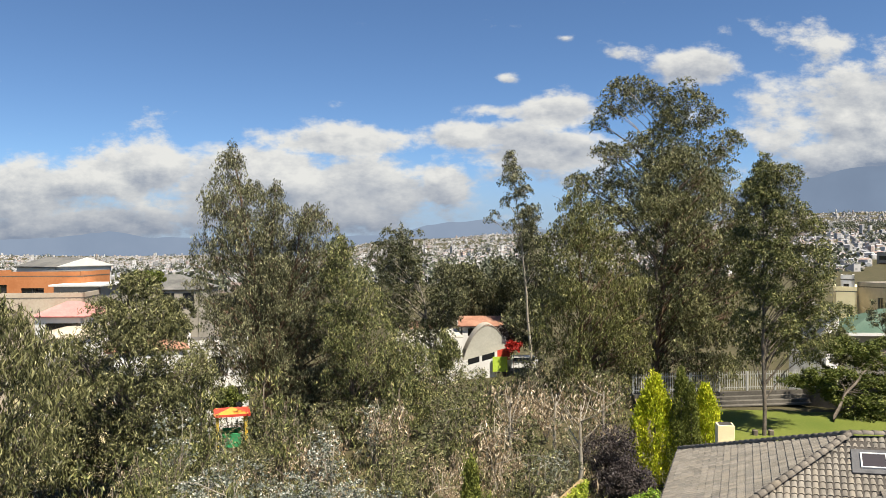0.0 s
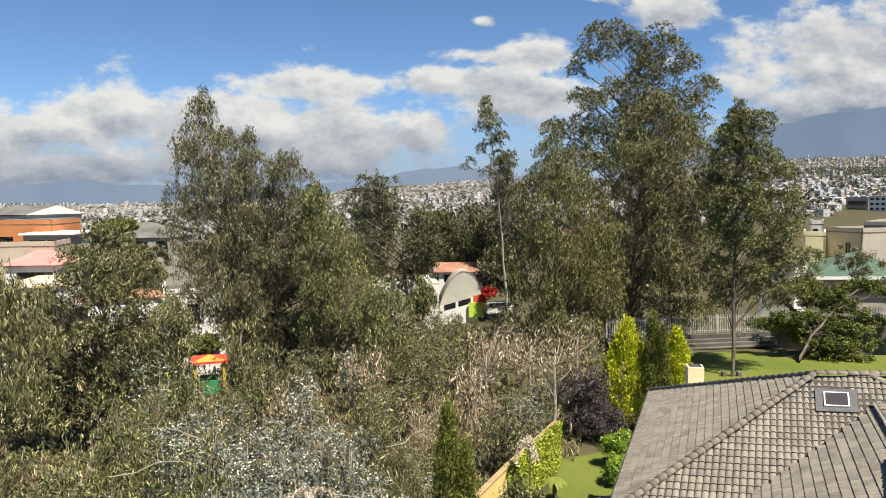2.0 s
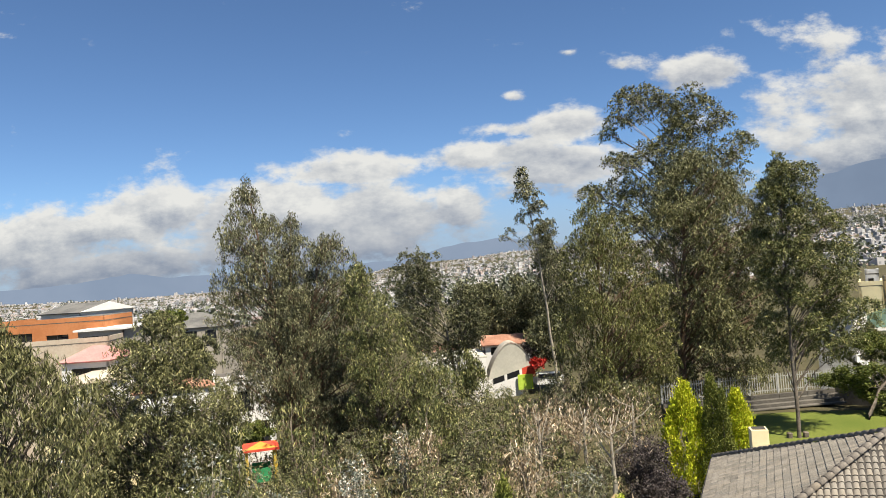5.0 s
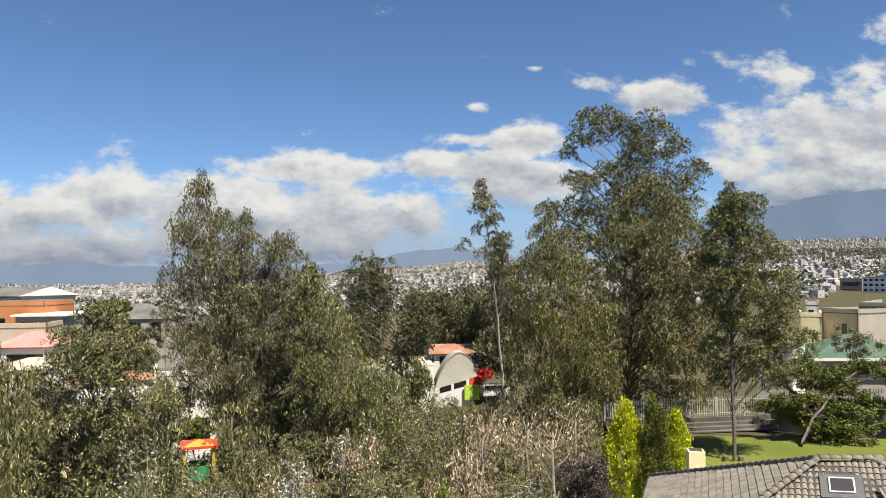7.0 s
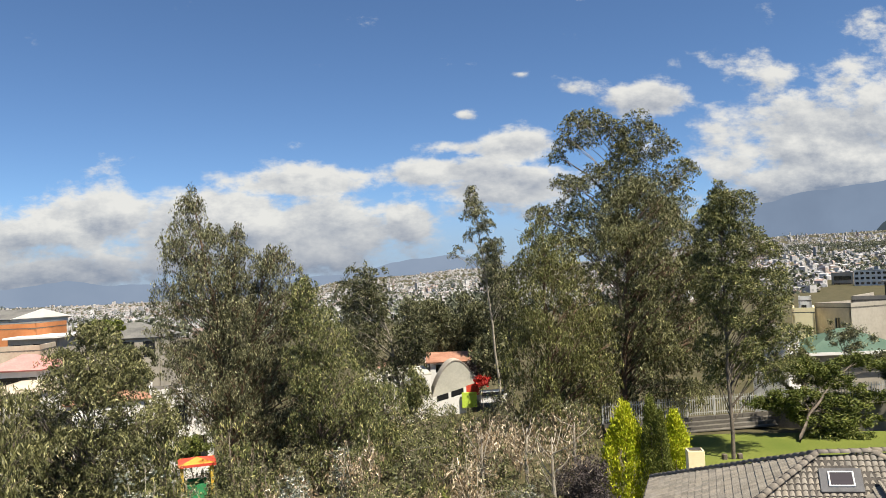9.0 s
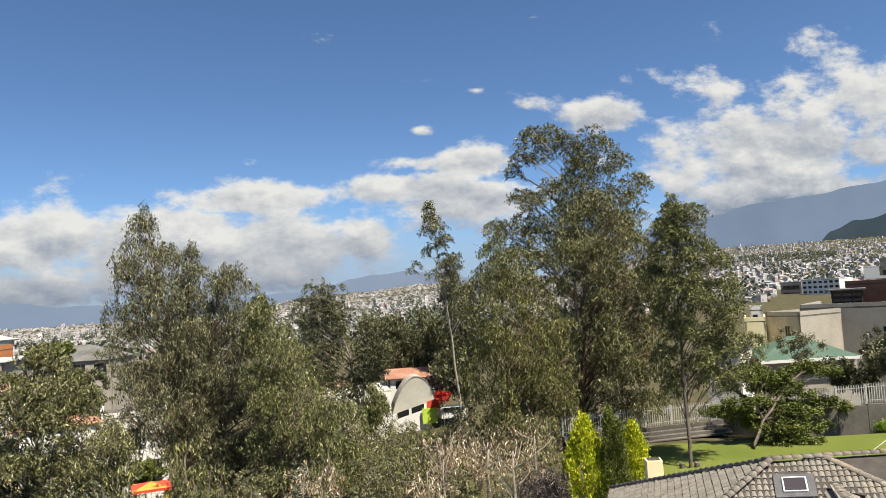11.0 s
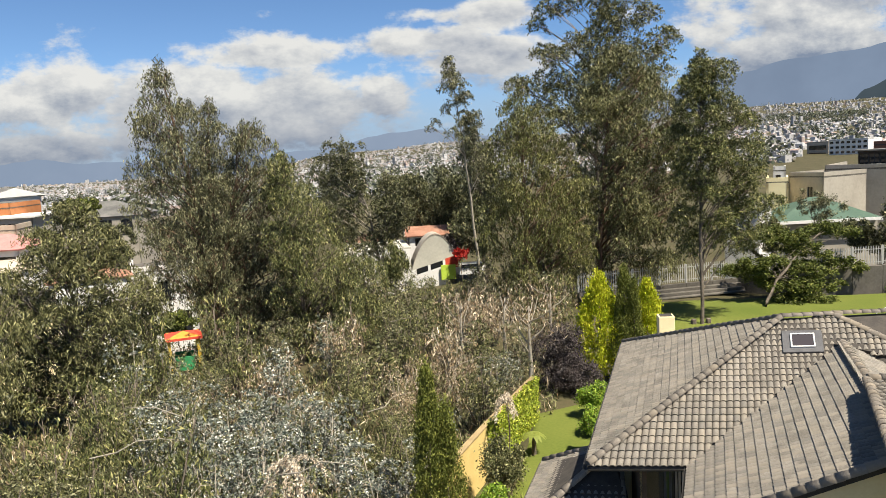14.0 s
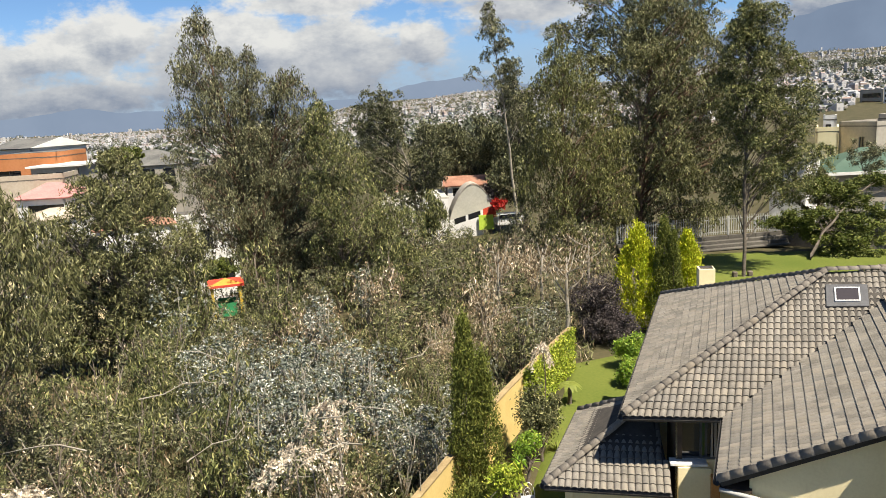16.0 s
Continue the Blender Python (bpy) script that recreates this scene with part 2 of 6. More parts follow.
M_GLASS = glass_material("dark window glass", (0.016, 0.0176, 0.02))
M_GLASS_BROWN = glass_material("brown skylight glass", (0.045, 0.038, 0.038), 0.15)


M_LAWN = material("mown lawn", ((0.072, 0.1, 0.0175), (0.138, 0.152, 0.034)), scale=0.16, fine=7.0, bump=0.5, spread=0.9, spec=0.1)
M_GROUND = material("dry slope soil and litter", ((0.0352, 0.03712, 0.016), (0.096, 0.08, 0.0448)), scale=0.25, fine=3.0, bump=0.6, spread=0.9, spec=0.1)

M_ORANGE = material("orange render", ((0.4, 0.152, 0.056), (0.48, 0.2, 0.08)), scale=0.4, fine=4.0, bump=0.1)
M_BRICK = material("brown brick render", ((0.24, 0.096, 0.056), (0.32, 0.144, 0.088)), scale=0.4, fine=4.0, bump=0.1)
M_PINK = material("faded pink roof sheets", ((0.4, 0.176, 0.16), (0.496, 0.24, 0.216)), scale=0.5, fine=6.0, bump=0.2)
M_BEIGE = material("beige render", ((0.368, 0.304, 0.232), (0.464, 0.4, 0.312)), scale=0.3, fine=4.0, bump=0.1)
M_GREYWALL = material("grey-beige rough plaster", ((0.264, 0.24, 0.2), (0.376, 0.344, 0.288)), scale=0.25, fine=3.0, bump=0.2, spread=0.8)
M_SLATE = material("dark grey roofing", ((0.08, 0.08, 0.076), (0.152, 0.148, 0.136)), scale=0.5, fine=5.0, bump=0.2)
M_GREENROOF = material("green painted roof sheets", ((0.04, 0.08, 0.0576), (0.08, 0.124, 0.092)), scale=0.4, fine=5.0, bump=0.2, spread=0.9)
M_RED = material("red awning cloth", ((0.44, 0.04, 0.024), (0.544, 0.08, 0.04)), bump=0.05)
M_LIME = material("lime green paint", ((0.336, 0.464, 0.04), (0.416, 0.544, 0.072)), bump=0.05)
M_GREENPAINT = material("green paint", ((0.024, 0.176, 0.064), (0.04, 0.24, 0.096)), bump=0.05)
M_ORANGEPAINT = material("orange paint", ((0.6, 0.208, 0.032), (0.68, 0.288, 0.048)), bump=0.05)
M_YELLOW = material("yellow paint", ((0.576, 0.384, 0.048), (0.64, 0.464, 0.08)), bump=0.05)
M_VAULT = material("pale vault sheet", ((0.37, 0.36, 0.31), (0.47, 0.455, 0.39)), scale=0.3, fine=4.0, bump=0.1)
M_TERRACOTTA = material("terracotta roof", ((0.22, 0.105, 0.068), (0.34, 0.185, 0.125)), scale=0.6, fine=6.0, bump=0.3)
M_SHADE_ROOM = material("painted shade behind the openings", ((0.024, 0.024, 0.024), (0.04, 0.04, 0.04)), bump=0.0)


# ---------------------------------------------------------------- mesh tools
def mesh_object(name, verts, faces, mat, parent=None, label="", smooth=False):
    me = bpy.data.meshes.new(name)
    me.from_pydata([tuple(v) for v in verts], [], faces)
    me.update()
    if mat:
        me.materials.append(mat)
    if smooth:
        me.polygons.foreach_set("use_smooth", [True] * len(me.polygons))
    ob = new(name, me)
    if parent:
        ob.parent = parent
    if label:
        ob["label"] = label
    return ob


def part(name, bm, mat, parent=None, label="", smooth=False):
    me = bpy.data.meshes.new(name)
    bm.normal_update()
    bm.to_mesh(me)
    bm.free()
    if mat:
        me.materials.append(mat)
    if smooth:
        me.polygons.foreach_set("use_smooth", [True] * len(me.polygons))
    ob = new(name, me)
    if parent:
        ob.parent = parent
    if label:
        ob["label"] = label
    return ob


def empty(name, place=(0, 0, 0), turn=0.0):
    ob = new(name)
    ob.empty_display_size = 0.3
    ob.location, ob.rotation_euler = place, (0, 0, turn)
    return ob


def add_box(bm, centre, size, turn=0.0, bevel=0.0):
    m = Matrix.Translation(centre) @ Matrix.Rotation(turn, 4, "Z") @ Matrix.Diagonal((*size, 1))
    r = bmesh.ops.create_cube(bm, size=1.0, matrix=m)
    if bevel:
        edges = list({e for v in r["verts"] for e in v.link_edges})
        bmesh.ops.bevel(bm, geom=edges, offset=bevel, segments=1, affect="EDGES")


def box_part(name, centre, size, mat, parent=None, label="", turn=0.0, bevel=0.0):
    bm = bmesh.new()
    add_box(bm, centre, size, turn, bevel)
    return part(name, bm, mat, parent, label)


def slab(name, poly, thick, mat, parent=None, label="", down=True):
    """A flat polygon of 3D points with thickness along its normal."""
    p = [Vector(v) for v in poly]
    nrm = Vector((0, 0, 0))
    for i in range(len(p)):
        nrm += (p[i] - p[0]).cross(p[(i + 1) % len(p)] - p[0])
    nrm.normalize()
    if nrm.z < 0:
        p.reverse()
        nrm = -nrm
    k = len(p)
    verts = p + [v - nrm * thick for v in p]
    faces = [tuple(range(k)), tuple(range(2 * k - 1, k - 1, -1))] + [(i, k + i, k + (i + 1) % k, (i + 1) % k) for i in range(k)]
    return mesh_object(name, verts, faces, mat, parent, label)


def wall_slab(name, a, b, z0, z1, thick, mat, parent=None, label="", holes=()):
    """An upright wall from a to b (plan), z0 to z1, thickness to the left of a-b; holes: (from, to, low, high) along it."""
    a, b = Vector((a[0], a[1], 0)), Vector((b[0], b[1], 0))
    u = (b - a).normalized()
    nrm = Vector((-u.y, u.x, 0))
    length = (b - a).length
    xs = sorted({0.0, length, *[h[0] for h in holes], *[h[1] for h in holes]})
    zs = sorted({z0, z1, *[h[2] for h in holes], *[h[3] for h in holes]})
    bm = bmesh.new()
    for i in range(len(xs) - 1):
        for j in range(len(zs) - 1):
            cx, cz = (xs[i] + xs[i + 1]) / 2, (zs[j] + zs[j + 1]) / 2
            if any(h[0] < cx < h[1] and h[2] < cz < h[3] for h in holes):
                continue
            c = a + u * cx + nrm * (thick / 2)
            add_box(bm, (c.x, c.y, cz), (xs[i + 1] - xs[i], thick, zs[j + 1] - zs[j]), math.atan2(u.y, u.x))
    bmesh.ops.remove_doubles(bm, verts=bm.verts, dist=0.0005)
    return part(name, bm, mat, parent, label)


def tube_geometry(points, radii, sides=6):
    verts, faces = [], []
    pts = [Vector(p) for p in points]
    for i, p in enumerate(pts):
        d = (pts[min(i + 1, len(pts) - 1)] - pts[max(i - 1, 0)]).normalized()
        s = d.orthogonal().normalized() if abs(d.z) < 0.9 else d.cross(Vector((0, 1, 0))).normalized()
        q = d.cross(s)
        for j in range(sides):
            a = 2 * math.pi * j / sides
            verts.append(p + (s * math.cos(a) + q * math.sin(a)) * radii[i])
        if i:
            o = (i - 1) * sides
            faces += [(o + j, o + (j + 1) % sides, o + sides + (j + 1) % sides, o + sides + j) for j in range(sides)]
    faces.append(tuple(range(len(verts) - sides, len(verts))))
    return verts, faces


def tubes(name, list_of_tubes, mat, parent=None, label="", sides=6):
    verts, faces = [], []
    for pts, radii in list_of_tubes:
        v, f = tube_geometry(pts, radii, sides)
        o = len(verts)
        verts += v
        faces += [tuple(i + o for i in g) for g in f]
    return mesh_object(name, verts, faces, mat, parent, label, smooth=True)


def leaves(name, centres, along, length, width, rng, mat, parent=None, label=""):
    """Many four-cornered leaves: centres (n,3), along (n,3) unit directions, folded a little across the middle."""
    k = len(centres)
    side = np.cross(along, rng.normal(size=(k, 3)))
    side /= np.linalg.norm(side, axis=1)[:, None] + 1e-9
    L = (length * rng.uniform(0.65, 1.3, (k, 1))) * 0.5
    Wd = (width * rng.uniform(0.7, 1.3, (k, 1))) * 0.5
    v = np.empty((k, 4, 3))
    v[:, 0] = centres - along * L
    v[:, 1] = centres + side * Wd
    v[:, 2] = centres + along * L
    v[:, 3] = centres - side * Wd
    me = bpy.data.meshes.new(name)
    me.vertices.add(4 * k)
    me.vertices.foreach_set("co", v.reshape(-1).astype(np.float32))
    me.loops.add(4 * k)
    me.loops.foreach_set("vertex_index", np.arange(4 * k, dtype=np.int32))
    me.polygons.add(k)
    me.polygons.foreach_set("loop_start", np.arange(0, 4 * k, 4, dtype=np.int32))
    me.update(calc_edges=True)
    me.materials.append(mat)
    ob = new(name, me)
    if parent:
        ob.parent = parent
    if label:
        ob["label"] = label
    return ob


def crown_points(lobes, count, clump, rng, per=85, hang=1.0):
    """Clump centres in and on ellipsoid lobes (x, y, z, rx, ry, rz), then leaf centres round them."""
    vol = np.array([l[3] * l[4] * l[5] for l in lobes]) ** 0.75
    n_clumps = max(6, int(count / per))
    which = rng.choice(len(lobes), n_clumps, p=vol / vol.sum())
    lob = np.array(lobes)[which]
    d = rng.normal(size=(n_clumps, 3))
    d /= np.linalg.norm(d, axis=1)[:, None]
    r = rng.uniform(0.25, 1.0, (n_clumps, 1)) ** 0.45 * rng.uniform(0.82, 1.1, (n_clumps, 1))
    centres = lob[:, :3] + d * r * lob[:, 3:]
    pick = rng.integers(0, n_clumps, count)
    spread = rng.normal(size=(count, 3)) * (clump, clump, clump * hang) * rng.uniform(0.5, 1.2, n_clumps)[pick][:, None]
    return centres, centres[pick] + spread


def droop(count, rng, down=1.0):
    d = rng.normal(size=(count, 3))
    d[:, 2] = -np.abs(d[:, 2]) * 0.6 - down * 1.5
    return d / np.linalg.norm(d, axis=1)[:, None]


def tree(name, base, lobes, count, leaf, mat, bark, label, seed, radius=0.25, clump=0.5, down=1.0, lean=(0, 0), fork=(), category="tree", limbs=40, reach=1.0, low=0.12):
    """base: foot of the trunk; lobes: crown ellipsoids in world metres; leaf: (length, width)."""
    rng = np.random.default_rng(seed)
    base = Vector(base)
    root = empty(name, base)
    tagged(root, label, category, group="eucalyptus grove" if name == "eucalyptus_tree" else "scrub of the ravine" if category == "bush" else "")
    loc = [(l[0] - base.x, l[1] - base.y, l[2] - base.z, l[3], l[4], l[5]) for l in lobes]
    top = max(loc, key=lambda l: l[2] + l[5])
    tip = Vector((top[0] + lean[0], top[1] + lean[1], (top[2] + top[5] * 0.35) * reach))
    n = 9
    pts, rad = [], []
    for i in range(n):
        s = i / (n - 1)
        wob = Vector((rng.normal(), rng.normal(), 0)) * 0.10 * min(1, s * 3)
        pts.append(Vector((tip.x * s ** 1.6, tip.y * s ** 1.6, -0.3 + (tip.z + 0.3) * s)) + wob)
        rad.append(radius * (1.15 if i == 0 else 1.0) * (1 - s) ** 0.8 + 0.02)
    tubes("trunk", [(pts, rad)], bark, root, sides=8)
    centres, pos = crown_points(loc, count, clump, rng, hang=0.8 + 0.65 * down)
    wood = []
    order = rng.permutation(len(centres))[:limbs]
    for i in order:
        c = Vector(centres[i])
        h = max(low, min(0.95, (c.z - 0.35 * math.hypot(c.x - tip.x, c.y - tip.y) - 0.6) / tip.z))
        k = h * (n - 1)
        a = pts[int(k)].lerp(pts[min(int(k) + 1, n - 1)], k - int(k))
        mid = a.lerp(c, 0.55) + Vector((rng.normal(), rng.normal(), 0.2)) * 0.25
        r0 = max(0.025, radius * 0.34 * (1 - h))
        wood.append(([a, mid, c], [r0, r0 * 0.6, 0.012]))
    for f in fork:
        f = [Vector(p) - base for p in f]
        wood.append((f, [radius * 0.55 * (1 - 0.8 * i / (len(f) - 1)) for i in range(len(f))]))
    wood.sort(key=lambda w: -w[1][0])
    single = 8 if category == "tree" else 0
    for w in wood[:single]:
        tubes("limb", [w], bark, root, sides=5)
    if wood[single:]:
        tubes("branchwork", wood[single:], bark, root, sides=4)["kind"] = "stuff"
    leaves("crown", pos, droop(count, rng, down), leaf[0], leaf[1], rng, mat, root)
    return root


# ---------------------------------------------------------------- ground
def smooth(a, b, x):
    s = min(1.0, max(0.0, (x - a) / (b - a)))
    return s * s * (3 - 2 * s)


def table(x, keys):
    for (a, va), (b, vb) in zip(keys, keys[1:]):
        if x <= b:
            return va + (vb - va) * smooth(a, b, x)
    return keys[-1][1]


NEAR_EL = [(-180, -4.0), (-40, -4.6), (-10, -4.6), (10, -4.6), (30, -4.3), (180, -4.0)]
FAR_EL = [(-180, 1.5), (-60, -0.2), (-12, -0.45), (-2, 0.75), (6, 1.1), (14, 1.3), (24, 2.35), (40, 2.45), (70, 3.0), (180, 1.5)]


def ground_z(x, y):
    r = math.hypot(x, y)
    az = math.degrees(math.atan2(x, y))
    near = -9.0 * smooth(38, 85, r) * (1 - smooth(-14, 4, az)) * smooth(-120, -60, az) - 4.0 * smooth(62, 95, r) * smooth(-14, 4, az)
    near += 0.12 * noise.noise(Vector((x * 0.15, y * 0.15, 0))) * smooth(6, 12, r)
    if r < 110:
        return near
    s = min(1.0, max(0.0, math.log(r / 200) / math.log(3450 / 200)))
    el = table(az, NEAR_EL) + (table(az, FAR_EL) - table(az, NEAR_EL)) * s ** 0.7
    far = CAM_Z + r * math.tan(radians(el)) + min(14.0, r * 0.006) * noise.noise(Vector((x * 0.0025, y * 0.0025, 3)))
    return near + (far - near) * smooth(110, 230, r)


def build_ground():
    rings = [0, 2, 4, 7] + [10 + 2.5 * i for i in range(45)] + [123 * 1.075 ** i for i in range(1, 52)]
    rings = [r for r in rings if r < 3640]
    steps = 180
    verts, faces = [(0, 0, 0)], []
    for r in rings[1:]:
        for j in range(steps):
            a = 2 * math.pi * j / steps
            x, y = r * math.sin(a), r * math.cos(a)
            verts.append((x, y, ground_z(x, y)))
    for j in range(steps):
        faces.append((0, 1 + (j + 1) % steps, 1 + j))
    for i in range(len(rings) - 2):
        o, p = 1 + i * steps, 1 + (i + 1) * steps
        faces += [(o + j, o + (j + 1) % steps, p + (j + 1) % steps, p + j) for j in range(steps)]
    ob = mesh_object("ground", verts, faces, M_GROUND, smooth=True)
    tagged(ob, "dry brown soil sloping down towards the city", "ground", kind="structure")


build_ground()


def lawn(name, corners, label, z=0.14, cells=24):
    """A four-cornered lawn, gently uneven, with a thick edge."""
    a, b, c, d = [Vector((p[0], p[1], 0)) for p in corners]
    verts, faces = [], []
    for i in range(cells + 1):
        for j in range(cells + 1):
            p = a.lerp(b, i / cells).lerp(d.lerp(c, i / cells), j / cells)
            h = z + 0.05 * noise.noise(Vector((p.x * 0.3, p.y * 0.3, 5)))
            if i in (0, cells) or j in (0, cells):
                h = z - 0.25
            verts.append((p.x, p.y, h))
    for i in range(cells):
        for j in range(cells):
            o = i * (cells + 1) + j
            faces.append((o, o + cells + 1, o + cells + 2, o + 1))
    return tagged(mesh_object(name, verts, faces, M_LAWN, smooth=True), label, "lawn", kind="structure")


lawn("lawn_garden", [(2.43, 22.037, 0.1), (6.446, 34.569, 0.1), (11.917, 37.157, 0.1), (9.0, 16.0, 0)], "short green lawn strip beside the house")
lawn("lawn_park", [(14.092, 51.337, 0.1), (17.314, 58.249, 0.1), (44.425, 54.902, 0.1), (33.131, 32.225, 0.1)], "mown sunny lawn with tree shadows behind the house", cells=40)

GW = [Vector((-1.359, 17.799, 2.1)), Vector((-0.812, 18.884, 2.1)), Vector((0.234, 21.264, 2.1)), Vector((1.895, 25.223, 2.1)), Vector((3.27, 28.025, 2.1)), Vector((6.188, 33.567, 2.1))]

# ---------------------------------------------------------------- house with tiled roof
A, B, E, G = Vector((8.742, 27.819, 5.0)), Vector((4.339, 16.846, 5.0)), Vector((6.657, 16.371, 5.0)), Vector((5.374, 13.492, 5.0))
C, D, V, W = Vector((11.04, 20.369, 7.392)), Vector((12.516, 20.258, 7.392)), Vector((12.067, 19.055, 6.877)), Vector((11.004, 16.547, 6.877))
U = (E - B).normalized()           # along the front eave
S = (G - E).normalized()           # along the side eaves, towards the front
TILE_W, TILE_L, WAVE = 0.168, 0.236, 0.048


def tile_mesh():
    """One wavy roof tile, lying along +y up the slope, with a thick lower edge."""
    k = 9
    verts, faces = [], []
    for row, y in enumerate((0.0, TILE_L + 0.03)):
        for i in range(k):
            x = 0.95 * TILE_W * i / (k - 1)
            h = WAVE * math.sin(math.pi * i / (k - 1)) ** 0.6 if 0 < i < k - 1 else 0.0
            verts.append((x - TILE_W / 2, y, h + (0.034 if row == 0 else 0.0)))
    for i in range(k):
        x, y, z = verts[i]
        verts.append((x, y + 0.004, z - 0.03))
    faces += [(i, i + 1, k + i + 1, k + i) for i in range(k - 1)]
    faces += [(2 * k + i, 2 * k + i + 1, i + 1, i) for i in range(k - 1)]
    return verts, faces


TILE_V, TILE_F = tile_mesh()
TILE_ME = bpy.data.meshes.new("tile")
TILE_ME.from_pydata(TILE_V, [], TILE_F)
TILE_ME.materials.append(M_TILE)
TILE_ME.update()


SHEAR = 0.22                        # the front courses run a little askew to the tile columns
TILE_SHEAR_ME = TILE_ME.copy()
for vert in TILE_SHEAR_ME.vertices:
    vert.co.x += SHEAR * vert.co.y


def inside(p, poly):
    c = False
    for (x0, y0), (x1, y1) in zip(poly, poly[1:] + poly[:1]):
        if (y0 > p[1]) != (y1 > p[1]) and p[0] < (x1 - x0) * (p[1] - y0) / (y1 - y0) + x0:
            c = not c
    return c


def roof_plane(roof, eave_from, eave_to, poly, singles, seed, shear=0.0):
    """Tiles on a sloping polygon: courses parallel to the eave; the first `singles` tiles are objects of their own."""
    rng = random.Random(seed)
    o = Vector(eave_from)
    a = (Vector(eave_to) - o).normalized()
    pts = [Vector(p) for p in poly]
    far = max(pts, key=lambda p: ((p - o) - a * (p - o).dot(a)).length)
    b = ((far - o) - a * (far - o).dot(a)).normalized()
    nrm = a.cross(b)
    flip = nrm.z < 0
    if flip:
        nrm = -nrm
    flat = [((p - o).dot(a), (p - o).dot(b)) for p in pts]
    slab("roof_deck", [p - nrm * 0.012 for p in pts], 0.10, M_DECK, roof, "dark underlay of the roof")
    lo, hi = min(p[0] for p in flat), max(p[0] for p in flat)
    top = max(p[1] for p in flat)
    jv, jf = [], []
    made = 0
    row = 0
    while row * TILE_L < top:
        col = int((lo - shear * top) / TILE_W) - 1
        while col * TILE_W < hi:
            cx, cy = (col + 0.5) * TILE_W, row * TILE_L - 0.04
            sx = cx + shear * cy
            if inside((sx, cy + TILE_L * 0.55), flat) or inside((sx, cy + TILE_L * 0.3), flat):
                spot = o + a * sx + b * cy + nrm * (0.004 + rng.uniform(0, 0.006))
                m = Matrix((a * (-1 if flip else 1), b, nrm)).transposed().to_4x4()
                m = Matrix.Translation(spot) @ m @ Matrix.Rotation(rng.uniform(-0.012, 0.012), 4, "Z") @ Matrix.Rotation(rng.uniform(-0.008, 0.008), 4, "X")
                if made < singles:
                    t = new("tile", TILE_SHEAR_ME if shear else TILE_ME)
                    t.parent = roof
                    t.matrix_local = m
                    made += 1
                else:
                    q = len(jv)
                    jv += [m @ Vector((v[0] + shear * v[1], v[1], v[2])) for v in TILE_V]
                    jf += [tuple(i + q for i in f) for f in TILE_F]
            col += 1
        row += 1
    if jv:
        ob = mesh_object("tile_field", jv, jf, M_TILE_JOIN, roof, smooth=False)
        ob["kind"] = "stuff"


CAP_ME = None


def cap_mesh():
    """A half-round ridge tile along +x, a little wider at its open end."""
    bm = bmesh.new()
    k, L = 8, 0.40
    rows = []
    for x, r, lift in ((0.0, 0.115, 0.015), (L, 0.098, 0.0)):
        ring = []
        for i in range(k + 1):
            an = math.pi * i / k
            ring.append(bm.verts.new((x, math.cos(an) * r * 1.15, math.sin(an) * r + lift - 0.02)))
        rows.append(ring)
    lip = [bm.verts.new((0.006, v.co.y * 0.82, v.co.z * 0.82 - 0.005)) for v in rows[0]]
    for i in range(k):
        bm.faces.new((rows[0][i], rows[0][i + 1], rows[1][i + 1], rows[1][i]))
        bm.faces.new((lip[i], lip[i + 1], rows[0][i + 1], rows[0][i]))
    bm.normal_update()
    me = bpy.data.meshes.new("ridge_tile")
    bm.to_mesh(me)
    bm.free()
    me.polygons.foreach_set("use_smooth", [True] * len(me.polygons))
    me.materials.append(M_CAP)
    return me


CAP_ME = cap_mesh()


def caps(roof, a, b, lift=0.07, step=0.27, scale=0.85, seed=1):
    a, b = Vector(a), Vector(b)
    rng = random.Random(seed)
    d = (b - a).normalized()
    n = max(1, round((b - a).length / step))
    for i in range(n):
        t = new("ridge_tile", CAP_ME)
        t.parent = roof
        side = Vector((0, 0, 1)).cross(d).normalized()
        up = d.cross(side)
        m = Matrix((d, side, up)).transposed().to_4x4()
        t.matrix_local = Matrix.Translation(a + (b - a) * (i / n) + Vector((0, 0, lift + rng.uniform(-0.006, 0.006)))) @ m @ Matrix.Rotation(rng.uniform(-0.03, 0.03), 4, "Z") @ Matrix.Scale(scale, 4)


def gutter(house, a, b, out):
    """A half-round channel along an eave."""
    a, b, out = Vector(a), Vector(b), Vector(out).normalized()
    verts, faces = [], []
    k = 6
    for p in (a, b):
        for r in (0.075, 0.062):
            for i in range(k + 1):
                an = math.pi * i / k
                verts.append(p + out * (0.05 - math.cos(an) * r) + Vector((0, 0, -0.02 - math.sin(an) * r)))
    n = k + 1
    for i in range(k):
        faces.append((i, i + 1, 2 * n + i + 1, 2 * n + i))
        faces.append((n + i + 1, n + i, 3 * n + i, 3 * n + i + 1))
    for i in (0, k):
        faces.append((i, n + i, 3 * n + i, 2 * n + i))
    mesh_object("gutter", verts, faces, M_GUTTER, house)


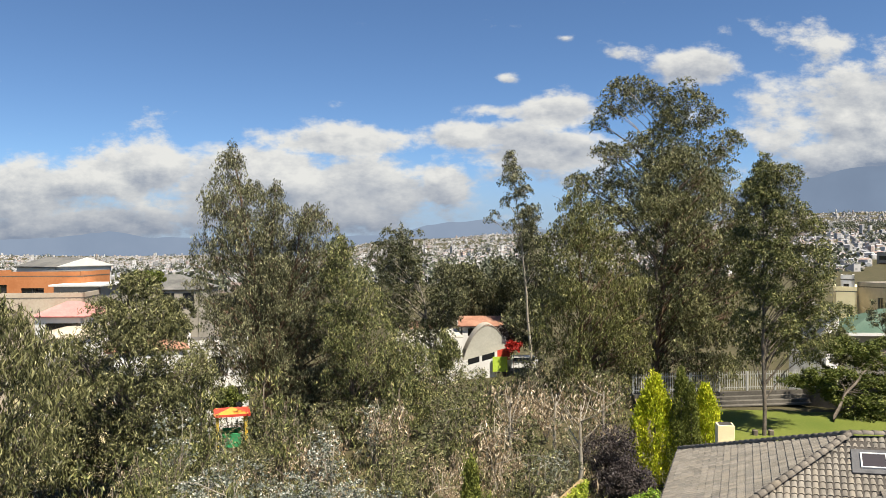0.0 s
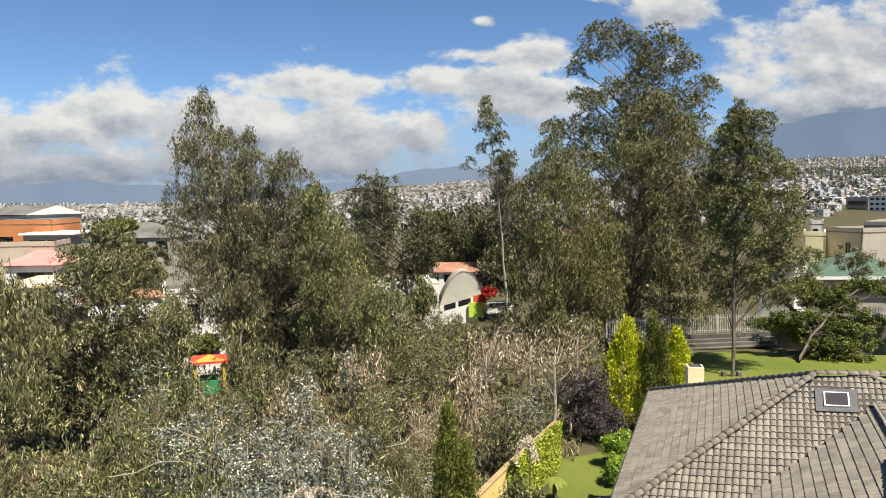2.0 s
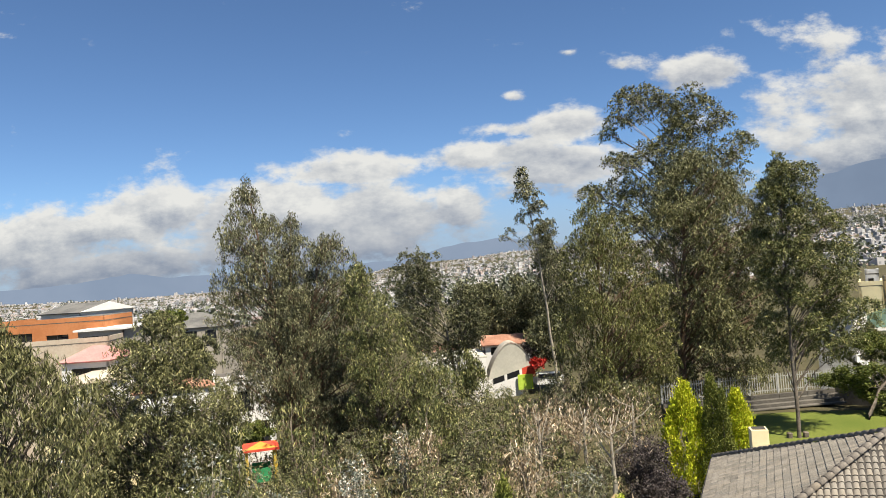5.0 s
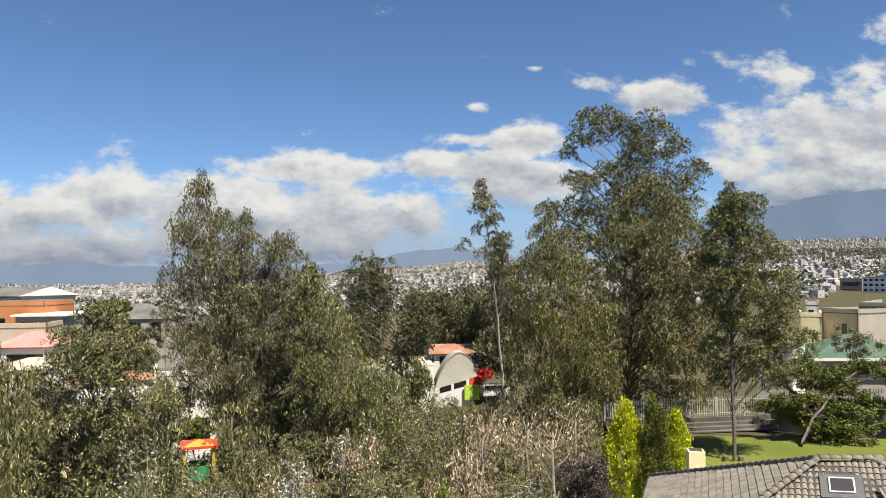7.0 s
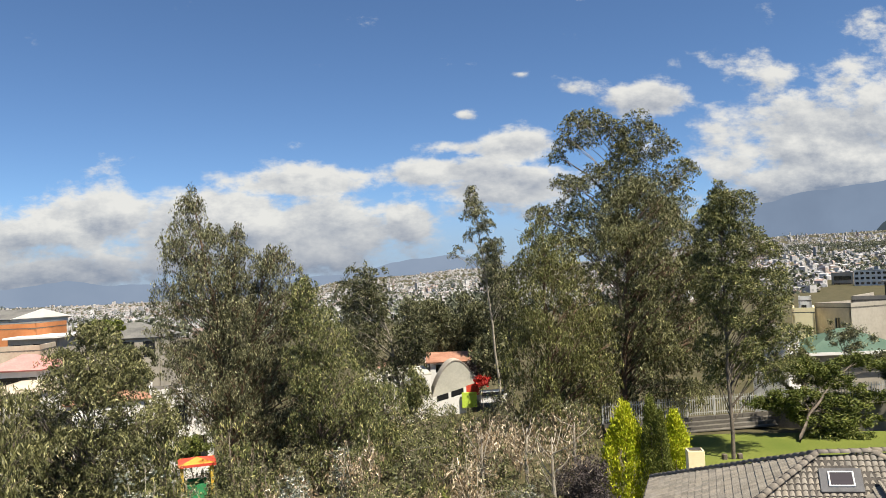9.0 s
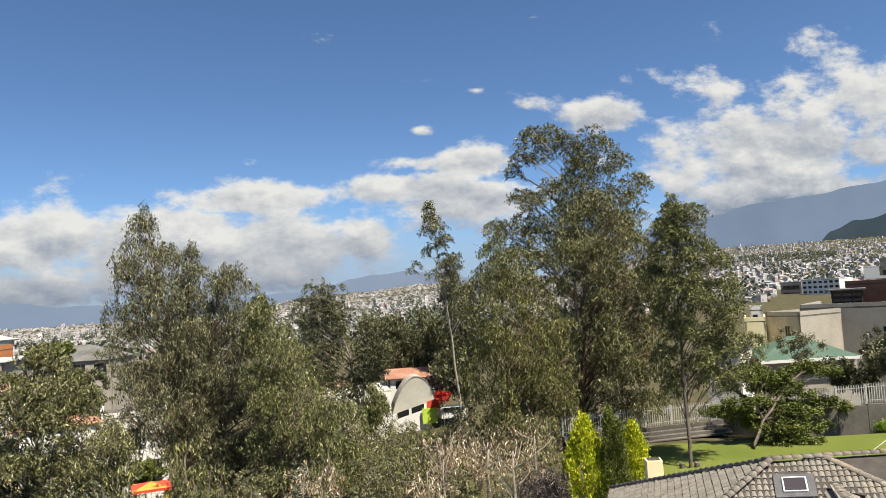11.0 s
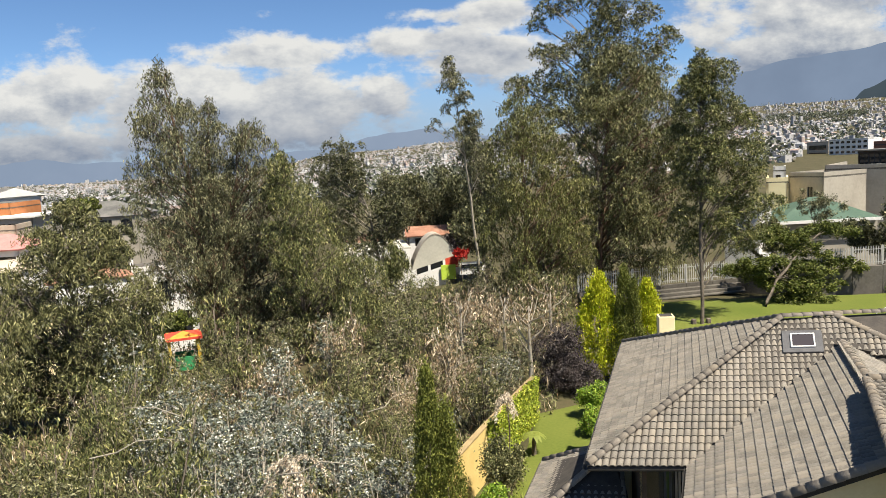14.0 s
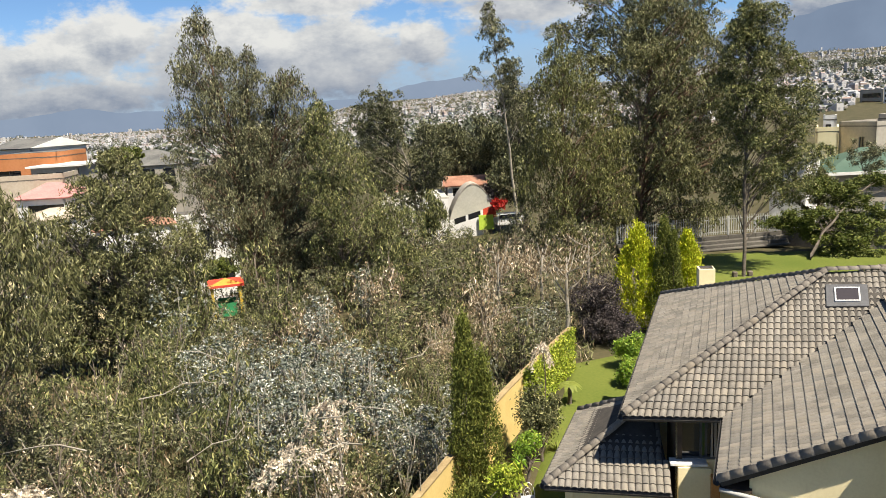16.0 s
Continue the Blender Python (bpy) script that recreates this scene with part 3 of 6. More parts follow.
def build_house():
    house = empty("house")
    tagged(house, "cream rendered house with a weathered grey-brown tiled hip roof", "house")
    roof = empty("roof")
    roof.parent = house
    N = Vector((-S.y, S.x, 0))          # across the wing, away from its side eave
    if N.dot(U) < 0:
        N = -N
    slope = math.tan(radians(26))
    G2 = G + S * 0.0
    rise = (V.z - E.z) / slope
    verge_top = G2 + N * rise + Vector((0, 0, V.z - E.z))
    H2 = D + U * 3.4 - Vector((U.y, -U.x, 0)) * -3.0
    front = Vector((U.y, -U.x, 0))
    H2 = D + U * 3.2 + front * 3.2 + Vector((0, 0, -3.2 * math.tan(radians(26.5))))
    ridge = (D - C).normalized()
    D2 = D + ridge * 7.0
    roof_plane(roof, B, E, [B, E, V, V + U * 2.5 + front * 1.0 + Vector((0, 0, -0.5)), H2, D, C], 140, 1, SHEAR)
    roof_plane(roof, A, B, [A, B, C], 60, 2)
    roof_plane(roof, E, G, [E, G2, verge_top, V], 100, 3)
    # slopes turned away from the street side
    back = -front
    slab("roof_slope", [C, A, A + U * 14 + Vector((0, 0, 0)), D2], 0.10, M_TILE_JOIN, roof, "far slope of the tiled roof")
    roof_plane(roof, H2, H2 + U * 4, [D, H2, H2 + U * 4.2, D2], 0, 5)
    WR = verge_top + N * 3.0 + Vector((0, 0, -3.0 * slope))
    VR = V + N * 3.0 + Vector((0, 0, -3.0 * slope))
    roof_plane(roof, VR, WR, [V, VR, WR, verge_top], 0, 6)
    # raised shed roof beside the wing's ridge
    T0, F0 = Vector((10.156, 15.126, 7.186)), Vector((7.885, 10.975, 7.239))
    T1, F1 = T0 + U * 4.5, F0 + U * 4.5
    roof_plane(roof, F0, F1, [F0, F1, T1, T0], 0, 7)
    for p, q in ((B, C), (A, C), (C, D), (D, D2), (H2, D), (W + S * 0.3, V), (verge_top, W)):
        caps(roof, p, q, seed=int(abs(p.x * 10)))
    caps(roof, G2 + Vector((0, 0, 0.0)), verge_top, lift=0.05, step=0.265, scale=1.0, seed=8)
    caps(roof, F0, T0, lift=0.05, seed=9)
    caps(roof, T0, T1, lift=0.07, seed=10)
    shed_side = [T0 + U * 0.1 - Vector((0, 0, 0.08)), F0 + U * 0.1 - Vector((0, 0, 0.08)), Vector((F0.x, F0.y, 4.0)) + U * 0.1, Vector((T0.x, T0.y, 4.0)) + U * 0.1]
    mesh_object("wall", [p for p in shed_side] + [p + U * 0.15 for p in shed_side], [(0, 1, 2, 3), (7, 6, 5, 4), (0, 4, 5, 1), (1, 5, 6, 2), (2, 6, 7, 3), (3, 7, 4, 0)], M_CREAM, house)
    # gutters
    left = -N
    gutter(house, A, B, left)
    gutter(house, B, E, front)
    gutter(house, E, G2, left)
    # valley flashing
    caps_line = (E + Vector((0, 0, 0.0)), V)
    tubes("valley_flashing", [([caps_line[0], caps_line[1]], [0.05, 0.05])], M_GUTTER, house, sides=4)
    # walls
    inn = 0.55
    wb, we = B - S * inn + U * inn * 0 + N * inn, E - front * inn
    wall_front_a = B + N * inn - front * inn
    wall_front_b = E - front * inn + N * inn
    length = (Vector((wall_front_b.x - wall_front_a.x, wall_front_b.y - wall_front_a.y, 0))).length
    z_sill = 3.72
    bay = wall_front_a + U * 0.75
    wall_slab("wall", bay, wall_front_b, 0.0, 4.9, 0.2, M_CREAM, house, holes=[(0.03, length - 0.77, z_sill, 4.75)])
    # The sunlit bay side is darkened by colour, in place of dark glass.
    wall_slab("wall", bay - front * 1.9, bay, 0.0, 4.9, 0.15, M_DARKWOOD, house, "side of the bay, darkened in place of glass")
    wall_slab("wall", wall_front_a - front * 1.9, bay - front * 1.9, 0.0, 4.9, 0.2, M_CREAM, house)
    wall_slab("wall", A + N * inn, wall_front_a - front * 1.9, 0.0, 4.9, 0.2, M_CREAM, house)
    g0 = G2 - S * 0.14 + N * inn
    wall_slab("wall", wall_front_b, g0, 0.0, 4.9, 0.2, M_CREAM, house)
    # gable wall of the wing, up to the slope
    gw = [g0, g0 + N * 7.5]
    gv = [(gw[0].x, gw[0].y, 0), (gw[1].x, gw[1].y, 0), (gw[1].x, gw[1].y, 4.9 + inn * slope), (gw[0].x + N.x * (rise - inn), gw[0].y + N.y * (rise - inn), V.z - 0.12), (gw[0].x, gw[0].y, 4.9 + inn * slope - 0.05)]
    gv = [Vector(v) for v in gv]
    k = len(gv)
    mesh_object("gable_wall", gv + [v - S * 0.2 for v in gv], [tuple(range(k)), tuple(range(2 * k - 1, k - 1, -1))] + [(i, (i + 1) % k, k + (i + 1) % k, k + i) for i in range(k)], M_CREAM, house, "sunlit cream gable wall")
    slab("soffit", [G2 + Vector((0, 0, -0.12)), E + Vector((0, 0, -0.12)), E + N * 0.6 + Vector((0, 0, -0.12)), G2 + N * 0.6 + Vector((0, 0, -0.12))], 0.04, M_DARKWOOD, house)
    box = G2 + S * 0.02 + N * 0.35 + Vector((0, 0, -0.16))
    tubes("gutter_arm", [([G2 + Vector((0, 0, -0.16)), G2 + N * 1.6 + S * 0.05 + Vector((0, 0, -0.36))], [0.05, 0.05])], M_STEEL, house, sides=6)
    # window in the recessed front wall
    u0 = wall_front_a + U * 0.78
    win = empty("window")
    win.parent = house
    wl = length - 0.8
    ang = math.atan2(U.y, U.x)

    def at(s, z, off=0.0):
        p = u0 + U * s - front * (0.1 - off)
        return (p.x, p.y, z)
    zc, zh = (z_sill + 4.75) / 2, 4.75 - z_sill
    for s, w in ((0.03, 0.06), (wl * 0.36, 0.05), (wl * 0.44, 0.05), (wl - 0.03, 0.06)):
        box_part("window_frame", at(s, zc), (w, 0.08, zh), M_GREY_FRAME, win, turn=ang)
    for z in (z_sill + 0.03, 4.72):
        box_part("window_frame", at(wl / 2, z), (wl, 0.07, 0.06), M_GREY_FRAME, win, turn=ang)
    box_part("pane", at(wl * 0.2, zc, -0.02), (wl * 0.34, 0.02, zh - 0.06), M_GLASS, win, turn=ang)
    box_part("pane", at(wl * 0.72, zc, -0.05), (wl * 0.52, 0.02, zh - 0.06), M_GLASS, win, turn=ang)
    for i in range(9):
        box_part("blind_slat", at(wl * 0.5 + wl * 0.46 * (i + 0.5) / 9, zc, 0.02), (wl * 0.035, 0.02, zh - 0.08), M_SLATS, win, turn=ang)
    sill = at(wl * 0.16, z_sill - 0.03, 0.18)
    box_part("window_sill", sill, (wl * 0.56, 0.34, 0.07), M_WHITE, win, "white painted sill", turn=ang, bevel=0.01)
    post = wall_front_a + U * 1.62 + front * 0.35
    box_part("post", (post.x, post.y, 1.75), (0.2, 0.2, 3.5), M_WOOD, house, "orange stained timber post", turn=ang, bevel=0.01)
    pier = wall_front_a + U * 1.15 + front * 0.15
    box_part("pier", (pier.x, pier.y, 1.82), (0.75, 0.3, 3.64), M_CREAM, house, turn=ang)
    # skylight
    sky = empty("skylight")
    sky.parent = house
    sc = Vector((11.117, 19.396, 6.924))
    b = (Vector((0, 0, 1)) * math.sin(radians(26.5)) - front * math.cos(radians(26.5)))
    nn = U.cross(b)
    frame_m = Matrix((U, (b + U * SHEAR).normalized(), nn)).transposed().to_4x4()
    for nm, (x, y, z), (w, l, h), mat in (("flashing", (0, 0, 0.03), (1.06, 0.92, 0.06), M_GREY_FRAME), ("skylight_frame", (0, -0.27, 0.08), (0.64, 0.04, 0.06), M_WHITE), ("skylight_frame", (0, 0.27, 0.08), (0.64, 0.04, 0.06), M_WHITE), ("skylight_frame", (-0.30, 0, 0.08), (0.04, 0.53, 0.06), M_WHITE), ("skylight_frame", (0.30, 0, 0.08), (0.04, 0.53, 0.06), M_WHITE), ("pane", (0, 0, 0.085), (0.58, 0.52, 0.02), M_GLASS_BROWN)):
        bm = bmesh.new()
        add_box(bm, (x, y, z), (w, l, h), bevel=0.008)
        bm.transform(Matrix.Translation(sc) @ frame_m)
        part(nm, bm, mat, sky)
    # chimney on the far slope
    ch = Vector((9.821, 26.2, 5.807))
    stack = box_part("chimney", (ch.x, ch.y, ch.z - 0.55), (0.56, 0.56, 2.2), M_CREAM, house, "cream chimney with a dark top", turn=ang, bevel=0.012)
    # A thin dark plate covers the top of the stack.
    box_part("flue", (ch.x, ch.y, ch.z + 0.556), (0.44, 0.44, 0.02), M_DECK, stack, "thin dark plate on the chimney top", turn=ang)
    # lower hip roof of the side room
    L1, L2, L3 = Vector((2.419, 17.021, 3.22)), Vector((4.182, 21.404, 3.22)), Vector((5.364, 16.278, 3.22))
    low = empty("lower_roof")
    low.parent = house
    n2 = Vector((-(L2 - L1).y, (L2 - L1).x, 0)).normalized()
    if n2.dot(U) < 0:
        n2 = -n2
    run = 2.7
    K1 = L1 + (n2 - front) * run + Vector((0, 0, run * slope))
    K2 = L2 + (n2 + front * 0.35) * run + Vector((0, 0, run * slope))
    top_r = L3 - U * 0.2 - front * run + Vector((0, 0, run * slope))
    roof_plane(low, L1, L3, [L1, L3, top_r, K1], 0, 11)
    roof_plane(low, L2, L1, [L2, L1, K1, K2], 0, 12)
    caps(low, L1, K1, seed=13)
    caps(low, L2, K2, seed=14)
    slab("roof_slope", [K1, K2, K2 + U * 2, top_r], 0.1, M_TILE_JOIN, low)
    gutter(house, L1, L3, front)
    gutter(house, L2, L1, -n2)
    i1, i2, i3 = L1 + n2 * 0.5 - front * 0.5, L2 + n2 * 0.5, L3 - front * 0.5
    wall_slab("wall", i1, i3, 0.0, 3.4, 0.2, M_CREAM, house)
    wall_slab("wall", i2, i1, 0.0, 3.4, 0.2, M_CREAM, house)


build_house()


# ---------------------------------------------------------------- trees
def sprays(masses, count, length, down, rng, per=9):
    """Leaf places and directions: sprays that grow out of each foliage mass (centre, radius) and hang."""
    centre, size = np.array([c for c, r in masses]), np.array([r for c, r in masses])
    n = count // per
    pick = rng.choice(len(masses), n, p=size ** 2 / (size ** 2).sum())
    d = rng.normal(size=(n, 3))
    d /= np.linalg.norm(d, axis=1)[:, None]
    d[:, 2] = np.where(d[:, 2] < -0.6, -d[:, 2], d[:, 2])
    R = size[pick][:, None]
    start = centre[pick] + d * R * (1.0, 1.0, 0.9) * rng.uniform(0.25, 1.0, (n, 1)) ** 0.4
    run = d * (0.45, 0.45, 0.2) + np.array([0, 0, -0.8 * down]) + rng.normal(size=(n, 3)) * 0.15
    run *= (0.35 + 0.55 * R) * rng.uniform(0.5, 1.2, (n, 1))
    s = rng.uniform(0, 1, (n, per, 1))
    pos = start[:, None, :] + run[:, None, :] * s + rng.normal(size=(n, per, 3)) * length * 0.28
    al = rng.normal(size=(n, per, 3)) * (0.75, 0.75, 0.5) + run[:, None, :] * 0.4 + np.array([0, 0, -0.9 * down])
    pos, al = pos.reshape(-1, 3), al.reshape(-1, 3)
    return pos, al / (np.linalg.norm(al, axis=1)[:, None] + 1e-9)


def gum_tree(base, stems, count, leaf, mat, bark, label, seed, radius=0.25, mass=0.8, down=1.0, fill=2.0, tiers=()):
    """An eucalyptus whose stems each carry masses of hanging sprays inside a crown outline.
    stems: (depth, tip x, tip z, [(height, left, right), ...]); tiers: further foliage masses (x, z, radius)."""
    rng = np.random.default_rng(seed)
    base = Vector(base)
    root = tagged(empty("eucalyptus_tree", base), label, "tree", group="eucalyptus grove")
    masses, wood = [], []
    for depth, tip_x, tip_z, rows in stems:
        rows = [(tip_z, tip_x - 0.12, tip_x + 0.12)] + rows
        z = np.array([r[0] for r in rows])[::-1]
        x0, x1 = np.array([r[1] for r in rows])[::-1], np.array([r[2] for r in rows])[::-1]
        fine = np.linspace(z[0], z[-1], 80)
        width = np.interp(fine, z, x1) - np.interp(fine, z, x0)
        n = int(fill * width.sum() * (fine[1] - fine[0]) / (1.7 * mass * mass))
        tip = Vector((tip_x, depth, tip_z)) - base
        pts = [Vector((tip.x * s ** 1.5, tip.y * s, -0.3 + (tip.z * 0.96 + 0.3) * s)) + Vector((rng.normal(), rng.normal(), 0)) * 0.12 * min(1, 3 * s) for s in np.linspace(0, 1, 10)]
        tubes("trunk", [(pts, [radius * (1.0 - s) ** 0.85 + 0.015 for s in np.linspace(0, 1, 10)])], bark, root, sides=8)
        here = [(Vector((tip_x + rng.normal() * 0.1 * i, depth + rng.normal() * 0.15 * i, tip_z - 0.3 - 0.45 * i)) - base, 0.26 + 0.09 * i) for i in range(5)] if tip_z > z[-2] else []
        for _ in range(n):
            h = rng.choice(fine, p=width ** 0.85 / (width ** 0.85).sum())
            a, b = np.interp(h, z, x0), np.interp(h, z, x1)
            half = (b - a) / 2
            r = min(mass * rng.uniform(0.5, 1.4), max(0.28, half * 0.9))
            th, rho = rng.uniform(0, 2 * math.pi), rng.uniform(0, 1) ** 0.42 * rng.uniform(0.85, 1.1)
            room = max(0.05, half - r * 0.3)
            here.append((Vector(((a + b) / 2 + room * rho * math.cos(th), depth + room * 0.85 * rho * math.sin(th), h)) - base, r))
        if len(tiers) and not masses:
            here += [(Vector((x + rng.normal() * 0.25 * r, depth - 0.5 + rng.normal() * 0.8, zz + rng.normal() * 0.2 * r)) - base, r * 0.8) for x, zz, r in tiers for _ in range(3)]
        for c, r in here:
            side = math.hypot(c.x - tip.x * 0.6, c.y - tip.y * 0.6)
            h = max(0.05, min(0.97, max(0.5 * c.z, c.z - 0.8 * side - 0.5) / (tip.z * 0.96))) * 9
            a = pts[int(h)].lerp(pts[min(int(h) + 1, 9)], h - int(h))
            mid = a.lerp(c, 0.5) + Vector((rng.normal() * 0.15, rng.normal() * 0.15, 0.12 * side))
            r0 = min(radius * 0.4, 0.012 + 0.010 * (c - a).length)
            if rng.uniform() < 0.45:
                wood.append(([a, mid, c + Vector((0, 0, r * 0.3))], [r0, r0 * 0.65, 0.012]))
            for _ in range(2):
                d = Vector((rng.normal(), rng.normal(), rng.normal() * 0.5 + 0.3)) * r * 0.6
                wood.append(([mid.lerp(c, 0.6), c + d], [r0 * 0.5, 0.008]))
        masses += here
    wood.sort(key=lambda w: -w[1][0])
    for w in wood[:8]:
        tubes("limb", [w], bark, root, sides=5)
    tubes("branchwork", wood[8:], bark, root, sides=3)["kind"] = "stuff"
    pos, al = sprays(masses, count, leaf[0], down, rng)
    leaves("crown", pos, al, leaf[0], leaf[1], rng, mat, root)
    return root


def lobe(p, rx, rz, ry=None):
    return (p[0], p[1], p[2], rx, ry if ry else rx, rz)


for i, (bx, bd, lb) in enumerate((
        ((2.38, 110.0, -4.033), 110, [((2.41, 110.0, 7.607), 3.6, 3.6), ((4.064, 110.0, 4.277), 3.2, 3.0), ((0.325, 110.0, 5.118), 2.6, 2.6)]),
        ((8.05, 108.0, -3.745), 108, [((7.671, 108.0, 7.683), 3.4, 3.4), ((10.113, 108.0, 5.228), 3.4, 4.2), ((6.846, 108.0, 4.012), 3.0, 3.0)]),
        ((12.366, 100.0, -2.553), 100, [((12.026, 100.0, 12.562), 2.6, 3.4), ((13.146, 100.0, 7.269), 3.2, 4.6), ((10.651, 98.0, 2.936), 3.0, 3.6)]))):
    tree("eucalyptus_tree", (bx[0], bx[1], -4.0), [lobe(*l) for l in lb], 15000, (0.5, 0.16), M_GUM_DARK, M_BARK, "dark eucalyptus in the grove beyond the hall", 20 + i, radius=0.3, clump=0.5, down=0.4, limbs=20)
gum_tree((-13.05, 55.0, -0.5), [
     (55, -15.6, 20.71, [(19.49, -16.29, -14.97), (18.06, -17.11, -14.0), (16.44, -17.77, -13.19), (14.42, -18.21, -12.2), (12.01, -18.66, -11.62), (9.21, -18.58, -11.33), (6.02, -18.13, -11.13), (3.24, -17.3, -11.04)]),
     (56, -12.58, 17.92, [(16.77, -13.42, -11.9), (14.69, -13.96, -10.81), (12.22, -14.28, -10.3), (8.54, -14.79, -9.63), (4.12, -15.32, -9.41), (0.9, -14.65, -9.53)]),
     (55.5, -10.05, 16.19, [(15.14, -10.97, -8.57), (12.87, -11.29, -7.53), (10.4, -11.45, -6.59), (7.14, -11.49, -5.92), (3.14, -12.03, -5.78), (-0.08, -11.44, -5.52)])],
     112000, (0.25, 0.06), M_GUM_GREY, M_BARK_RED, "tall eucalyptus with hanging grey-green leaves and reddish trunks", 11, radius=0.26, mass=0.72, down=1.25, fill=2.0)
gum_tree((-6.31, 52.0, -0.5), [
     (52, -7.41, 14.31, [(12.76, -8.11, -6.23), (10.82, -8.48, -5.1), (8.87, -8.63, -3.82), (6.54, -8.57, -2.71), (4.24, -8.55, -1.6), (1.64, -9.02, -1.88), (-0.58, -8.92, -2.59)]),
     (51, -2.56, 6.83, [(5.68, -3.73, -0.75), (3.45, -4.39, -0.11), (0.87, -4.69, -0.05)])],
     44000, (0.24, 0.06), M_GUM_GREEN, M_BARK, "fresh green eucalyptus growing against the taller stems", 15, radius=0.18, mass=0.7, down=1.1, fill=2.4)
gum_tree((-15.73, 38.0, 0.0), [
     (38, -16.05, 11.16, [(10.62, -17.27, -14.62), (9.54, -18.34, -13.39), (8.2, -18.96, -12.62), (6.74, -19.35, -12.21), (5.26, -19.36, -11.98), (3.8, -19.04, -12.39), (2.2, -18.43, -13.41)]),
     (37, -18.32, 8.48, [(7.4, -19.42, -17.4), (5.98, -20.27, -16.95), (4.28, -20.71, -16.89), (2.56, -20.72, -17.04), (1.12, -20.4, -17.36)])],
     56000, (0.22, 0.062), M_GUM, M_BARK, "young round-crowned eucalyptus above the scrub", 12, radius=0.13, mass=0.62, down=0.8, fill=2.4)
gum_tree((-15.52, 24.0, 0.0), [
     (24, -15.31, 11.86, [(11.4, -16.67, -14.12), (10.58, -17.7, -13.25), (9.64, -18.16, -12.58), (8.5, -18.46, -12.02), (7.19, -18.57, -11.91), (5.9, -18.5, -12.53), (4.78, -18.41, -12.91)])],
     27000, (0.27, 0.046), M_GUM, M_BARK, "eucalyptus with long drooping olive leaves", 13, radius=0.11, mass=0.5, down=1.5, fill=2.3)
gum_tree((-1.03, 85.0, -3.0), [
     (85, -4.94, 15.63, [(13.92, -7.77, -2.83), (11.68, -9.11, -2.05), (8.48, -9.5, -2.3), (5.18, -7.7, -2.55), (3.24, -6.88, -3.35)]),
     (84, -0.12, 11.27, [(9.36, -2.17, 1.75), (6.82, -2.69, 2.37), (3.66, -3.26, 1.94), (2.07, -2.75, 1.37)])],
     30000, (0.32, 0.10), M_GUM_DARK, M_BARK_PALE, "dark eucalyptus with pale forked trunks beside the white hall", 14, radius=0.22, mass=0.95, down=0.6, fill=2.3)
gum_tree((10.76, 60.0, -1.0), [
     (60, 11.01, 18.05, [(16.84, 9.81, 12.03), (15.03, 8.78, 13.45), (12.51, 8.05, 15.04), (9.79, 7.49, 15.95), (7.08, 6.83, 16.41), (4.36, 6.98, 16.52), (1.66, 7.09, 15.79), (-0.58, 7.14, 15.18), (-2.04, 7.48, 14.85)])],
     68000, (0.25, 0.065), M_GUM_OLIVE, M_BARK_RED, "dense eucalyptus with an olive green pointed crown", 31, radius=0.25, mass=0.75, down=1.2, fill=2.2)
gum_tree((21.37, 76.0, -1.0), [
     (77, 22.8, 28.45, [(17.6, 17.17, 29.63), (14.16, 16.34, 29.95), (10.12, 16.61, 29.66), (4.9, 17.36, 29.28), (0.28, 18.16, 28.38)])],
     84000, (0.29, 0.09), M_GUM, M_BARK, "very tall eucalyptus with open rounded tiers of foliage", 32, radius=0.28, mass=1.1, down=0.45, fill=0.9, tiers=[(18.2, 28.62, 1.75), (20.3, 28.83, 1.98), (21.92, 27.84, 1.75), (24.35, 28.08, 1.86), (25.95, 27.04, 1.98), (27.09, 25.69, 1.51), (29.5, 24.24, 1.28), (30.28, 23.44, 0.93), (16.75, 26.59, 1.28), (15.92, 25.41, 1.05), (18.75, 26.98, 1.28), (22.87, 25.49, 1.98), (25.03, 24.45, 1.98), (16.85, 22.71, 1.16), (17.81, 21.95, 1.51), (15.85, 22.23, 0.93), (19.56, 22.65, 1.75), (21.56, 23.05, 1.75), (26.58, 22.62, 1.75), (28.36, 21.62, 1.4), (27.23, 20.02, 1.75), (24.55, 21.66, 2.1), (13.95, 19.54, 1.28), (15.33, 19.02, 1.51), (17.06, 19.45, 1.75), (18.68, 18.46, 1.98), (16.02, 16.97, 1.75), (20.53, 20.58, 1.75), (29.18, 19.86, 1.28), (23.01, 19.81, 2.33), (25.95, 17.86, 2.1), (17.34, 15.72, 1.98), (19.59, 15.54, 2.1), (21.4, 17.1, 2.33)])
gum_tree((17.53, 62.0, -0.5), [
     (62, 18.96, 20.99, [(19.55, 17.26, 21.81), (17.2, 15.71, 24.14), (14.38, 15.05, 25.75), (10.88, 15.25, 26.18), (7.62, 15.69, 25.95), (4.38, 16.14, 25.26), (1.6, 16.85, 24.15), (-0.24, 17.4, 22.88), (-2.1, 17.39, 22.74), (-3.4, 17.85, 21.96)])],
     80000, (0.27, 0.075), M_GUM, M_BARK_RED, "tall eucalyptus with heavy drooping foliage and brown trunk", 33, radius=0.3, mass=0.9, down=0.9, fill=2.0)
